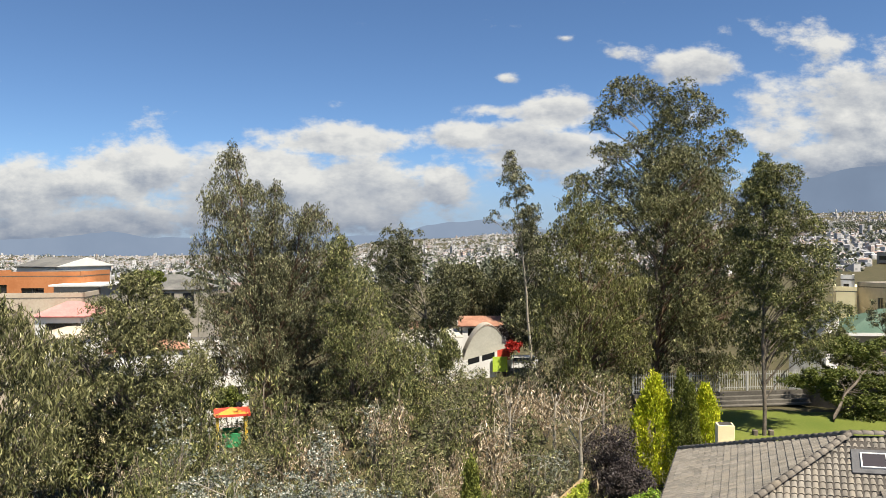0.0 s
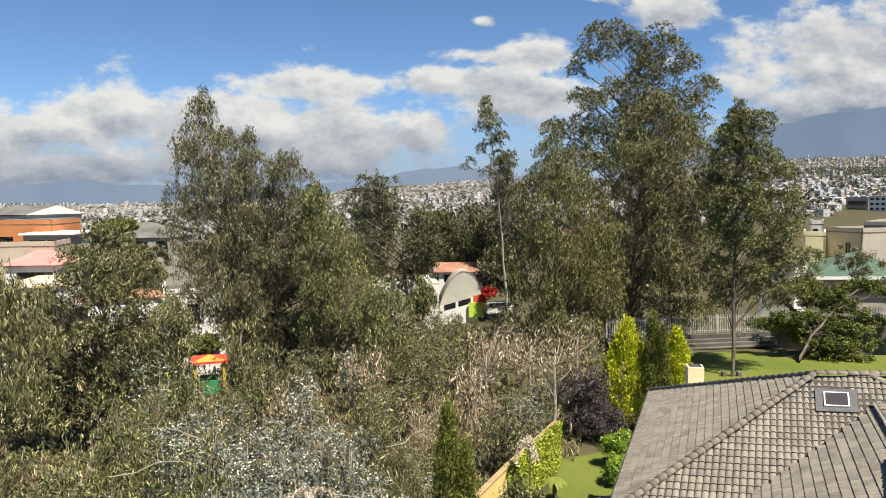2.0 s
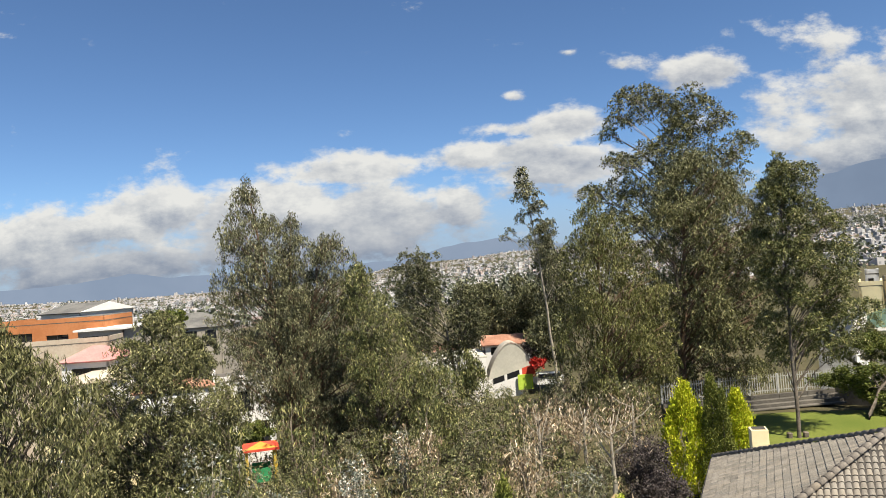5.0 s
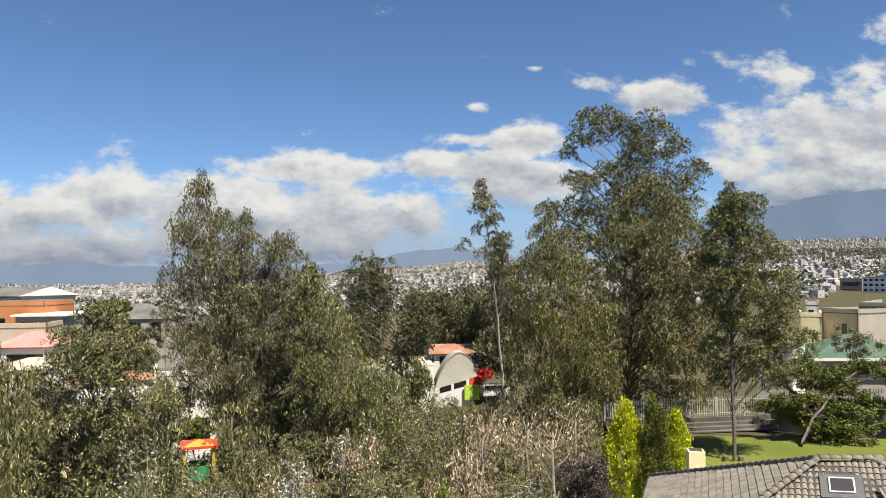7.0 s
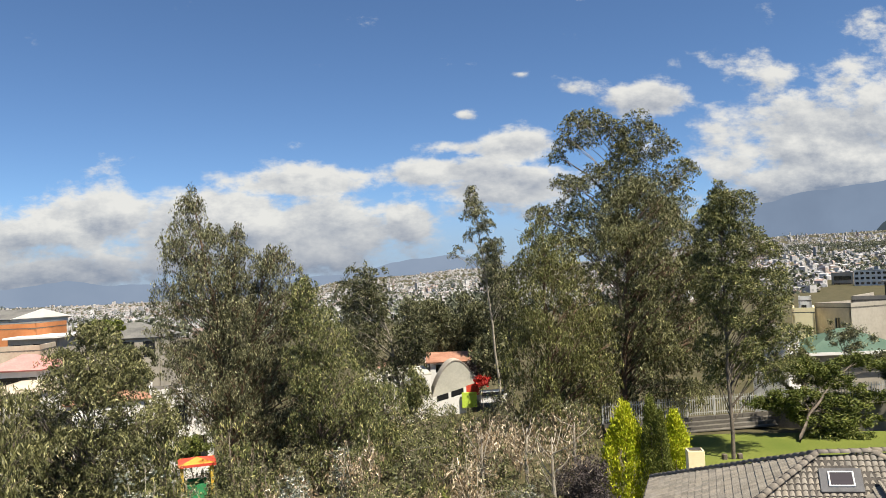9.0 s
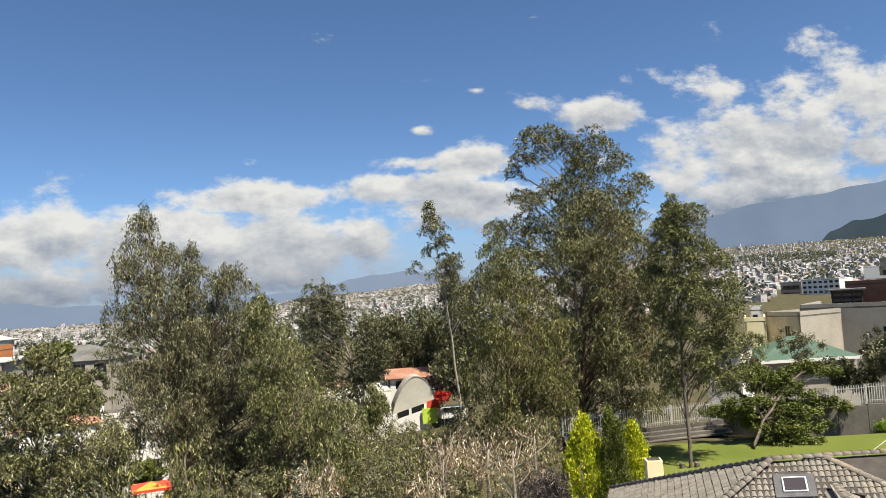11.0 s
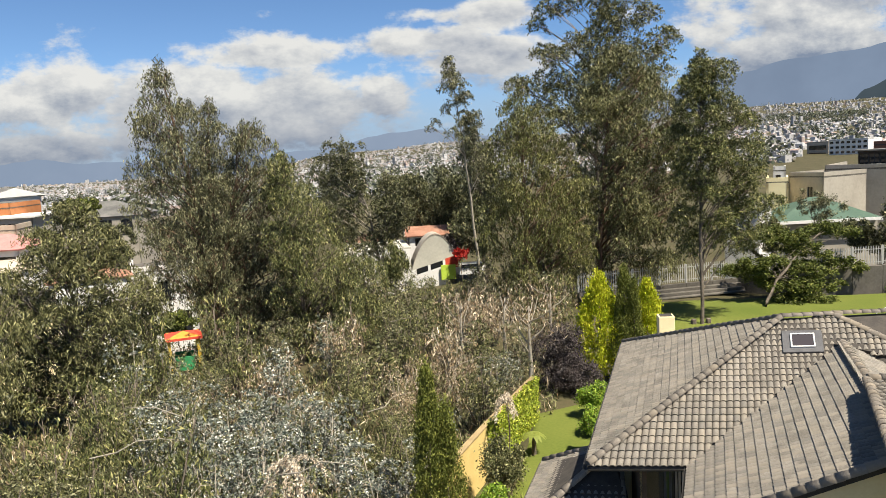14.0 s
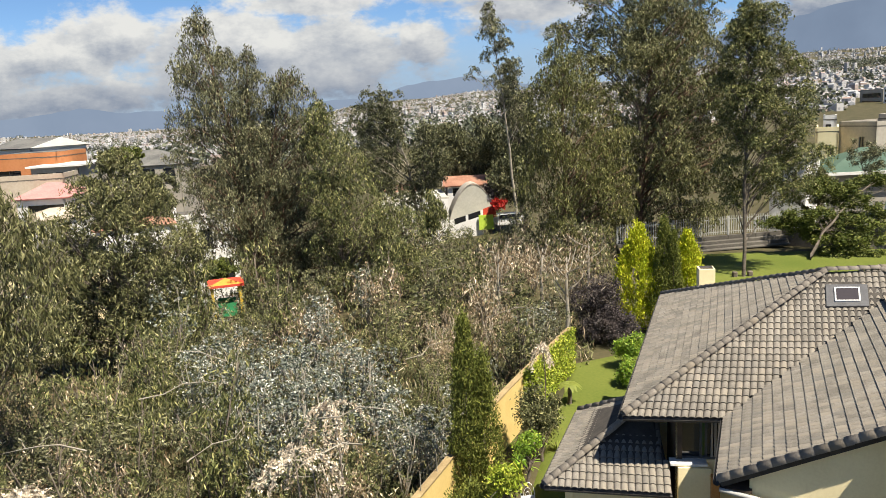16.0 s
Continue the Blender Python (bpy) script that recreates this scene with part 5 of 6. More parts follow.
# ---------------------------------------------------------------- buildings
def block(name, label, left, right, base, top, depth, mat, windows=(), roof="flat", roof_mat=None, overhang=0.0, sill=False, category="building", frame_mat=None, rise=1.5, side_windows=()):
    """A building: front wall from left to right (plan), windows as fractions (u0, u1, v0, v1) of that wall."""
    a, b = Vector((left[0], left[1], 0)), Vector((right[0], right[1], 0))
    u = (b - a).normalized()
    back = Vector((-u.y, u.x, 0))
    L, Hh = (b - a).length, top - base
    ob = tagged(empty(name), label, category)
    holes = [(w[0] * L, w[1] * L, base + w[2] * Hh, base + w[3] * Hh) for w in windows]
    wall_slab("wall", a, b, base, top, 0.25, mat, ob, holes=holes)
    d = back * depth
    wall_slab("wall", b, b + d, base, top, 0.25, mat, ob)
    wall_slab("wall", b + d, a + d, base, top, 0.25, mat, ob)
    wall_slab("wall", a + d, a, base, top, 0.25, mat, ob)
    ang = math.atan2(u.y, u.x)
    for x0, x1, z0, z1 in holes:
        win = empty("window")
        win.parent = ob
        c = a + u * ((x0 + x1) / 2) + back * 0.18
        box_part("pane", (c.x, c.y, (z0 + z1) / 2), (x1 - x0, 0.03, z1 - z0), M_GLASS, win, turn=ang)
        fm = frame_mat or M_GUTTER
        f = a + u * ((x0 + x1) / 2) + back * 0.12
        box_part("window_frame", (f.x, f.y, (z0 + z1) / 2), (0.07, 0.06, z1 - z0), fm, win, turn=ang)
        if sill:
            s = a + u * ((x0 + x1) / 2) - back * 0.06
            box_part("window_sill", (s.x, s.y, z0 - 0.05), (x1 - x0 + 0.2, 0.2, 0.1), M_WHITE, win, turn=ang)
    rm = roof_mat or M_CONCRETE
    o = overhang
    p0, p1, p2, p3 = a - u * o - back * o, b + u * o - back * o, b + u * o + d + back * o, a - u * o + d + back * o
    if roof == "flat":
        slab("roof", [Vector((p.x, p.y, top + 0.12)) for p in (p0, p1, p2, p3)], 0.2, rm, ob)
        if o == 0:
            for q, r in ((p0, p1), (p1, p2), (p3, p0)):
                v = (r - q).normalized()
                m = (q + r) / 2 + Vector((-v.y, v.x, 0)) * 0.1
                box_part("parapet", (m.x, m.y, top + 0.35), ((r - q).length, 0.2, 0.5), mat, ob, turn=math.atan2(v.y, v.x))
    else:
        inset = 0.0 if roof == "gable" else min(L, depth) * 0.45
        mid0, mid1 = (p0 + p3) / 2 + u * inset, (p1 + p2) / 2 - u * inset
        zt = [Vector((p.x, p.y, top)) for p in (p0, p1, p2, p3)]
        r0, r1 = Vector((mid0.x, mid0.y, top + rise)), Vector((mid1.x, mid1.y, top + rise))
        slab("roof", [zt[0], zt[1], r1, r0], 0.15, rm, ob)
        slab("roof", [zt[2], zt[3], r0, r1], 0.15, rm, ob)
        if roof == "gable":
            for e0, e1, r in ((zt[0], zt[3], r0), (zt[1], zt[2], r1)):
                mesh_object("gable", [e0, e1, r, e0 + u * 0.1, e1 + u * 0.1, r + u * 0.1], [(0, 1, 2), (5, 4, 3), (0, 3, 4, 1), (1, 4, 5, 2), (2, 5, 3, 0)], mat, ob)
        else:
            slab("roof", [zt[1], zt[2], r1], 0.15, rm, ob)
            slab("roof", [zt[3], zt[0], r0], 0.15, rm, ob)
    return ob


# houses down the slope
block("white_house", "white house with a sloping dark roof and small window", (-58.579, 102.433, 8.48), (-51.585, 99.413, 8.585), -4.0, 10.292, 9, M_WHITE, [(0.28, 0.5, 0.72, 0.92)], "gable", M_SLATE, 0.4, rise=1.2, category="house")
block("grey_house", "grey plastered house with a thin flat roof", (-51.767, 94.785, 8.416), (-45.951, 95.522, 8.369), -4.0, 9.694, 8, M_GREYWALL, [], "flat", M_SLATE, 0.3, category="house")
block("orange_house", "orange rendered house with a dark recessed strip window", (-55.592, 87.895, 8.066), (-42.864, 88.129, 7.89), -4.0, 9.363, 8, M_ORANGE, [(0.05, 0.32, 0.80, 0.93), (0.45, 0.66, 0.78, 0.9)], category="house")
block("terrace_house", "low house with a pale roof terrace and glass front", (-44.011, 84.19, 6.32), (-38.861, 84.492, 6.285), -5.0, 8.479, 7, M_GREYWALL, [(0.1, 0.45, 0.70, 0.95), (0.5, 0.9, 0.70, 0.95)], "flat", M_WHITE, 0.4, category="house")
block("beige_house", "beige rendered house with one small dark window", (-49.601, 77.484, 5.662), (-38.155, 79.298, 5.472), -6.0, 7.395, 6, M_BEIGE, [(0.80, 0.88, 0.78, 0.92)], category="house")
block("pink_roofed_house", "white house with faded pink sheet roof and long dark window", (-40.359, 73.669, 3.753), (-35.649, 73.845, 3.721), -8.0, 5.977, 6, M_WHITE, [(0.2, 0.97, 0.72, 0.95)], "hip", M_PINK, 0.35, rise=1.3, category="house")
block("lower_house", "low white house with a pale brownish roof", (-36.758, 68.795, 1.728), (-32.737, 70.797, 1.403), -9.0, 4.328, 6, M_WHITE, [(0.1, 0.4, 0.6, 0.85), (0.6, 0.9, 0.6, 0.85)], "hip", M_BEIGE, 0.3, rise=0.8, category="house")
block("mansard_building", "grey building with a mansard roof and dark arched dormers", (-59.132, 126.899, 4.127), (-41.792, 127.316, 4.057), -6.0, 5.736, 12, M_GREYWALL, [(0.62, 0.76, 0.72, 0.95), (0.84, 0.95, 0.72, 0.95)], "hip", M_SLATE, 0.3, rise=2.4)
block("courtyard_house", "pale house with large dark windows behind the trees", (-27.413, 79.401, -4.17), (-21.293, 81.257, -4.574), -9.0, 2.17, 8, M_WHITE, [(0.1, 0.3, 0.35, 0.6), (0.4, 0.6, 0.35, 0.6), (0.7, 0.9, 0.35, 0.6), (0.1, 0.3, 0.7, 0.9), (0.4, 0.6, 0.7, 0.9)], "flat", M_CONCRETE, 0.0, category="house")
block("cream_house", "cream house with balconies and dark openings behind foliage", (-31.104, 53.633, -0.355), (-26.69, 53.737, -0.39), -7.0, 3.669, 7, M_CREAM, [(0.1, 0.4, 0.3, 0.5), (0.5, 0.85, 0.3, 0.55), (0.2, 0.7, 0.72, 0.92)], "flat", M_CONCRETE, 0.3, category="house", sill=True)
block("street_house", "white house wall with dark windows in shade", (-30.431, 67.453, -0.625), (-24.148, 69.949, -1.128), -8.0, 3.298, 7, M_WHITE, [(0.1, 0.3, 0.5, 0.8), (0.45, 0.6, 0.5, 0.8), (0.72, 0.92, 0.5, 0.8)], "hip", M_TERRACOTTA, 0.3, rise=1.4, category="house")


def carport():
    ob = tagged(empty("carport"), "cream flat-roofed carport on square posts", "carport")
    p0, p1 = Vector((-23.325, 44.0, -0.447)), Vector((-21.249, 46.0, -0.137))
    d = Vector((-3.5, 4.0, 0))
    slab("roof", [p0, p1, p1 + d, p0 + d], 0.3, M_CREAM, ob)
    for q in (p0.lerp(p1, 0.3), p1, p0 + d, p1 + d):
        z0 = ground_z(q.x, q.y)
        box_part("post", (q.x, q.y + 0.3, (q.z - 0.3 + z0) / 2), (0.5, 0.4, q.z - 0.3 - z0 + 0.3), M_CREAM, ob)


carport()


def kiosk():
    """Small painted play kiosk: orange hipped canopy, yellow posts, green counter."""
    ob = tagged(empty("play_kiosk"), "painted play kiosk with orange canopy and green counter", "kiosk")
    c = Vector((-14.237, 50.0, 1.694))
    w = 1.15
    z0 = ground_z(c.x, c.y)
    for side in range(4):
        an = math.pi / 2 * side + 0.3
        r0, r1 = Matrix.Rotation(an, 3, "Z") @ Vector((w, -w, 0)), Matrix.Rotation(an, 3, "Z") @ Vector((w, w, 0))
        slab("canopy", [c + r0, c + r1, c + Vector((0, 0, 0.28))], 0.05, M_ORANGEPAINT if side % 2 else M_RED, ob)
        q = c + r0 * 0.8
        box_part("post", (q.x, q.y, (z0 + c.z) / 2), (0.16, 0.16, c.z - z0 + 0.1), M_YELLOW, ob)
        m = c + (r0 + r1) * 0.38
        box_part("counter", (m.x, m.y, c.z - 1.75), (0.1, 1.2, 0.9), M_GREENPAINT, ob, turn=an)
        box_part("fascia", (c.x + (r0 + r1).x * 0.5, c.y + (r0 + r1).y * 0.5, c.z - 0.06), (0.05, 2 * w, 0.16), M_RED, ob, turn=an)


kiosk()


def hall():
    """White school hall with a vaulted gable front."""
    ob = tagged(empty("vaulted_hall"), "white hall with a pale vaulted gable and dark strip windows", "hall")
    a, b = Vector((2.438, 96.0, -2.655)), Vector((8.214, 96.5, -2.018))
    spring = -1.065
    base = -4.838
    u = (b - a)
    u.z = 0
    L = u.length
    u.normalize()
    back = Vector((-u.y, u.x, 0))
    k = 16
    rise = 3.773
    lift = lambda q: -0.75 + 1.5 * q          # the gable's foot climbs towards the street side
    pts = [(L * i / k, spring + lift(i / k) + (rise - 0.1) * math.sin(math.pi * i / k) ** 0.8) for i in range(k + 1)]
    prof = [a + u * q + Vector((0, 0, z - a.z)) for q, z in pts]
    front = prof[:]
    n = len(front)
    mesh_object("gable_front", front + [p + back * 0.3 for p in front], [tuple(range(n)), tuple(range(2 * n - 1, n - 1, -1))] + [(i, (i + 1) % n, n + (i + 1) % n, n + i) for i in range(n)], M_VAULT, ob, "pale painted vaulted gable")
    depth = back * 3
    v = [p - back * 0.06 + Vector((0, 0, 0.06)) for p in prof] + [p + depth + Vector((0, 0, 0.06)) for p in prof]
    m = k + 1
    top = [p + Vector((0, 0, 0.12)) for p in v]
    mesh_object("vault_roof", v + top, [(i, m + i, m + i + 1, i + 1) for i in range(k)] + [(2 * m + i, 2 * m + i + 1, 3 * m + i + 1, 3 * m + i) for i in range(k)] + [(i, i + 1, 2 * m + i + 1, 2 * m + i) for i in range(k)], M_GREYWALL, ob, "grey rim of the vault")

    def band(name, q0, q1, low, high, mat, label="", out=0.0):
        """A piece of the front wall between two fractions, its top and foot given below the gable."""
        v = []
        for q, h in ((q0, high), (q1, high), (q1, low), (q0, low)):
            z = spring + lift(q) - h if h < 50 else base
            p = a + u * (L * q) - back * out
            v.append(Vector((p.x, p.y, z)))
        mesh_object(name, v + [p + back * 0.25 for p in v], [(3, 2, 1, 0), (4, 5, 6, 7), (0, 1, 5, 4), (1, 2, 6, 5), (2, 3, 7, 6), (3, 0, 4, 7)], mat, ob, label)

    band("strip_window", 0.10, 0.36, 0.75, 0.0, M_GLASS, "dark strip window")
    band("strip_window", 0.42, 0.70, 0.75, 0.0, M_GLASS, "dark strip window")
    for q0, q1 in ((0.0, 0.10), (0.36, 0.42), (0.70, 0.76)):
        band("pier", q0, q1, 0.75, 0.0, M_WHITE)
    band("wall", 0.0, 0.76, 99, 0.75, M_WHITE)
    band("red_screen", 0.76, 1.06, 1.5, -0.1, M_RED, "red painted screen under the gable")
    depth = back * 10
    w = a - u * 8.5 - back * 0.5
    wall_slab("side_wall", (w.x, w.y), ((a - u * 0.1).x, (a - u * 0.1).y), base - 1, spring + rise * 0.6, 0.3, M_WHITE, ob)
    slab("side_roof", [Vector((p.x, p.y, spring + rise * 0.62)) for p in (w, a, a + depth, w + depth)], 0.2, M_VAULT, ob)
    g = b - u * 1.1 - back * 0.35
    box_part("green_panel", (g.x, g.y, -2.303), (1.9, 0.2, 1.9), M_LIME, ob, "lime green painted panel", turn=math.atan2(u.y, u.x))
    side = b + u * 2.0
    box_part("annex", (side.x, side.y + 1, -2.2), (3.4, 3, 1.2), M_WHITE, ob, turn=math.atan2(u.y, u.x))
    box_part("annex_window", (side.x, side.y - 0.55, -1.7), (2.8, 0.1, 0.5), M_GLASS, ob, turn=math.atan2(u.y, u.x))


hall()
block("tile_roofed_house", "house with terracotta roof and white window front", (2.19, 101.0, 0), (8.78, 101.0, 0), -5.0, 2.17, 6, M_WHITE, [(0.15, 0.3, 0.8, 0.95), (0.4, 0.55, 0.8, 0.95), (0.65, 0.8, 0.8, 0.95)], "gable", M_TERRACOTTA, 0.4, rise=1.05, category="house")
block("side_house", "white house beyond the hall with a terracotta roof", (-7.036, 107.771, -3.676), (1.113, 107.994, -3.728), -6.0, 0.371, 7, M_WHITE, [(0.15, 0.3, 0.6, 0.85), (0.5, 0.7, 0.6, 0.85)], "hip", M_TERRACOTTA, 0.4, rise=1.4, category="house")

# buildings beyond the park
block("cream_villa", "cream villa with a small roof tower", (45.235, 86.936, 3.948), (47.371, 85.79, 3.854), -4.0, 7.456, 7, M_CREAM, [(0.55, 0.8, 0.62, 0.85), (0.1, 0.35, 0.3, 0.6)], category="house")
block("roof_tower", "white roof tower with a dark opening", (46.358, 87.476, 6.608), (47.605, 86.803, 6.538), 7.266, 8.787, 2.0, M_WHITE, [(0.2, 0.6, 0.2, 0.7)], category="tower")
block("grey_side_house", "grey plastered house with stained wall", (50.271, 91.043, 3.325), (52.15, 86.495, 3.452), -4.0, 7.783, 8, M_GREYWALL, [(0.55, 0.7, 0.75, 0.9), (0.8, 0.92, 0.4, 0.6)], category="house")
block("long_grey_building", "long grey-beige plastered building with a parapet", (56.397, 93.276, 2.731), (71.304, 79.78, 3.064), -4.0, 8.35, 14, M_GREYWALL, [(0.07, 0.1, 0.55, 0.85), (0.46, 0.55, 0.62, 0.80), (0.68, 0.78, 0.62, 0.80)], "flat")
block("orange_block", "orange-brown block with a white upper wall", (76.24, 113.0, 7.655), (86.331, 99.855, 7.087), -4.0, 10.9, 12, M_BRICK, [(0.5, 0.6, 0.86, 0.96)], "flat")
block("white_block", "white roof block on the orange building", (86.603, 122.474, 10.161), (90.419, 119.684, 9.837), -2.0, 11.458, 8, M_WHITE, [], "flat")
block("roof_pergola", "dark glazed pergola on the roof terrace", (68.854, 105.523, 8.296), (72.35, 103.157, 8.301), 0.0, 10.317, 6, M_DARKWOOD, [(0.06, 0.3, 0.55, 0.95), (0.36, 0.62, 0.55, 0.95), (0.68, 0.94, 0.55, 0.95)], "flat", M_SLATE, 0.4, category="pergola")
grid = [((i + 0.18) / 7, (i + 0.82) / 7, (j + 0.3) / 16, (j + 0.78) / 16) for i in range(7) for j in range(8, 16)]
block("office_building", "white office block with a regular grid of dark windows", (273.452, 448.162, -13.075), (285.603, 428.551, -11.912), -38.0, 10.459, 18, M_WHITE, grid, "flat")
block("office_side_building", "grey-blue office building with dark facade", (280.341, 484.777, -16.023), (286.181, 469.681, -14.275), -38.0, 9.422, 18, M_GREYWALL, [(0.1, 0.9, 0.5 + 0.1 * j, 0.56 + 0.1 * j) for j in range(5)], "flat")
block("dark_tower", "dark office tower seen against the city", (247.9, 339.036, 9.653), (253.64, 334.764, 9.125), -30.0, 19.292, 18, M_SLATE, [(0.1, 0.9, 0.6 + 0.08 * j, 0.65 + 0.08 * j) for j in range(4)], "flat")
block("pale_tower", "pale apartment block against the city slope", (230.453, 326.943, 10.303), (235.725, 323.162, 9.823), -30.0, 15.343, 18, M_WHITE, [(0.1, 0.9, 0.6 + 0.08 * j, 0.65 + 0.08 * j) for j in range(4)], "flat")
block("park_house", "white house wall glimpsed behind the lawn trees", (35.01, 76.0, 0), (37.76, 74.0, 0), -3.0, 5.66, 8, M_WHITE, [(0.2, 0.35, 0.6, 0.85), (0.6, 0.75, 0.6, 0.85)], "hip", M_SLATE, 0.4, rise=1.2, category="house")


def pavilion():
    ob = tagged(empty("green_roofed_pavilion"), "pavilion with a worn green hip roof and white fascia", "pavilion")
    a, b = Vector((42.864, 80.0, 3.459)), Vector((54.444, 79.0, 2.64))
    z = 3.446
    top = 5.744
    u = b - a
    u.z = 0
    L = u.length
    u.normalize()
    back = Vector((-u.y, u.x, 0))
    c = [Vector((p.x, p.y, z)) for p in (a, b, b + back * 8, a + back * 8)]
    r0, r1 = Vector((a.x, a.y, top)) + u * L * 0.47 + back * 4, Vector((a.x, a.y, top)) + u * L * 0.57 + back * 4
    for poly in ([c[0], c[1], r1, r0], [c[1], c[2], r1], [c[2], c[3], r0, r1], [c[3], c[0], r0]):
        slab("roof", poly, 0.12, M_GREENROOF, ob, "worn green roof sheets")
    ang = math.atan2(u.y, u.x)
    m = (a + b) / 2
    box_part("fascia", (m.x, m.y - 0.08, z - 0.15), (L, 0.12, 0.32), M_WHITE, ob, "white fascia board", turn=ang)
    f = m + back * 0.9
    wall_slab("wall", a + back * 0.9, b + back * 0.9, -3.0, z - 0.3, 0.2, M_GREYWALL, ob, holes=[(L * 0.56, L * 0.66, z - 1.7, z - 0.5), (L * 0.68, L * 0.80, z - 1.7, z - 0.5)])
    # Near-black box paints the shade inside the pavilion's openings.
    box_part("room", (f.x, f.y + 2.5, z - 2), (L * 0.9, 3, 3), M_SHADE_ROOM, ob, turn=ang)


pavilion()


# ---------------------------------------------------------------- park fence and retaining wall
def park_fence():
    line = [Vector((15.001, 59.545, 0.1)), Vector((29.488, 61.631, 0.1)), Vector((34.281, 57.094, 0.1)), Vector((46.443, 56.115, 0.1))]
    wall = tagged(empty("retaining_wall"), "stained concrete retaining wall along the park lawn", "wall", kind="structure")
    fence = tagged(empty("park_fence"), "white steel picket fence on the concrete wall", "fence")
    tops = [0.9, 0.9, 2.0, 2.3]
    bars = []
    for (p, q), (t0, t1) in zip(zip(line, line[1:]), zip(tops, tops[1:])):
        d = q - p
        d.z = 0
        n = max(2, int(d.length / 2.4))
        for i in range(n):
            s0, s1 = i / n, (i + 1) / n
            a0, a1 = p.lerp(q, s0), p.lerp(q, s1)
            h = t0 + (t1 - t0) * (s0 + s1) / 2
            m = (a0 + a1) / 2
            ang = math.atan2(d.y, d.x)
            box_part("wall_panel", (m.x, m.y, h / 2 - 0.2), (d.length / n - 0.02, 0.25, h + 0.4), M_CONCRETE, wall, turn=ang, bevel=0.015)
            box_part("fence_post", (a0.x, a0.y, h + 0.8), (0.09, 0.09, 1.6), M_STEEL, fence, turn=ang)
            for z in (h + 0.3, h + 1.35):
                box_part("rail", (m.x, m.y, z), (d.length / n, 0.04, 0.05), M_STEEL, fence, turn=ang)
            k = int(d.length / n / 0.2)
            for j in range(k):
                c = a0.lerp(a1, (j + 0.5) / k)
                bars.append((c, h, ang))
    made = 0
    bm = bmesh.new()
    add_box(bm, (0, 0, 0.85), (0.06, 0.03, 1.5))
    first = part("picket", bm, M_STEEL, fence)
    for c, h, ang in bars:
        ob = first if made == 0 else new("picket", first.data)
        ob.parent = fence
        ob.location, ob.rotation_euler = (c.x, c.y, h), (0, 0, ang)
        made += 1
    # stepped concrete bank in front
    for i in range(3):
        p, q = line[0] + Vector((0, -0.5 - 0.5 * i, 0)), line[1] + Vector((0, -0.5 - 0.5 * i, 0))
        m, d = (p + q) / 2, q - p
        box_part("step", (m.x, m.y, 0.3 - 0.12 * i), (d.length, 0.5, 0.6 - 0.24 * i), M_CONCRETE, wall, turn=math.atan2(d.y, d.x), bevel=0.02)


park_fence()


def goal_net():
    """Ball net beside the lawn: thin posts and slanted stays."""
    ob = tagged(empty("ball_net_frame"), "thin metal net posts with slanted stays", "net frame")
    p = Vector((33.989, 46.0, 1.285))
    p.z = 0
    t = Vector((33.982, 46.0, 3.872))
    tubes("pole", [([p, t], [0.05, 0.04])], M_STEEL, ob)
    q = Vector((31.412, 46.0, 0.858))
    tubes("stay", [([q, p + Vector((0, 0, t.z * 0.6))], [0.03, 0.03])], M_STEEL, ob)
    tubes("stay", [([p + Vector((1.2, -1.0, 0)), t], [0.03, 0.03])], M_STEEL, ob)


goal_net()

# ---------------------------------------------------------------- garden


def garden_wall():
    ob = tagged(empty("garden_wall"), "ochre rendered garden wall with a weathered coping", "wall", kind="structure")
    for i, (p, q) in enumerate(zip(GW, GW[1:])):
        d = q - p
        n = max(1, round(d.length / 2.5))
        ang = math.atan2(d.y, d.x)
        for j in range(n):
            m = p.lerp(q, (j + 0.5) / n)
            box_part("wall_panel", (m.x, m.y, 0.95), (d.length / n + 0.012, 0.2, 2.26), M_OCHRE, ob, turn=ang)
            box_part("coping", (m.x, m.y, 2.12), (d.length / n + 0.02, 0.24, 0.06), M_COPING, ob, turn=ang, bevel=0.012)


garden_wall()


def ivy():
    root = tagged(empty("ivy"), "yellow-green ivy covering the garden wall", "ivy")
    rng = np.random.default_rng(3)
    p, q = GW[4], GW[5]
    d = (q - p).normalized()
    nrm = Vector((d.y, -d.x, 0))
    k = 14000
    s, h = rng.uniform(-0.05, 1.0, k), rng.uniform(0, 1, k) ** 0.9
    out = np.abs(rng.normal(0.16, 0.08, k))
    pos = np.array([p.x, p.y, 0]) + np.outer(s * (q - p).length, [d.x, d.y, 0]) + np.outer(out, [nrm.x, nrm.y, 0])
    pos[:, 2] = 0.1 + h * 2.1
    leaves("ivy_leaves", pos, droop(k, rng, 0.5), 0.10, 0.07, rng, M_IVY, root)["kind"] = "stuff"
    tubes("stem", [([p + nrm * 0.12 + Vector((0, 0, -2.1)), p.lerp(q, 0.3) + nrm * 0.12 + Vector((0, 0, -0.4))], [0.04, 0.015])], M_BARK, root)


ivy()


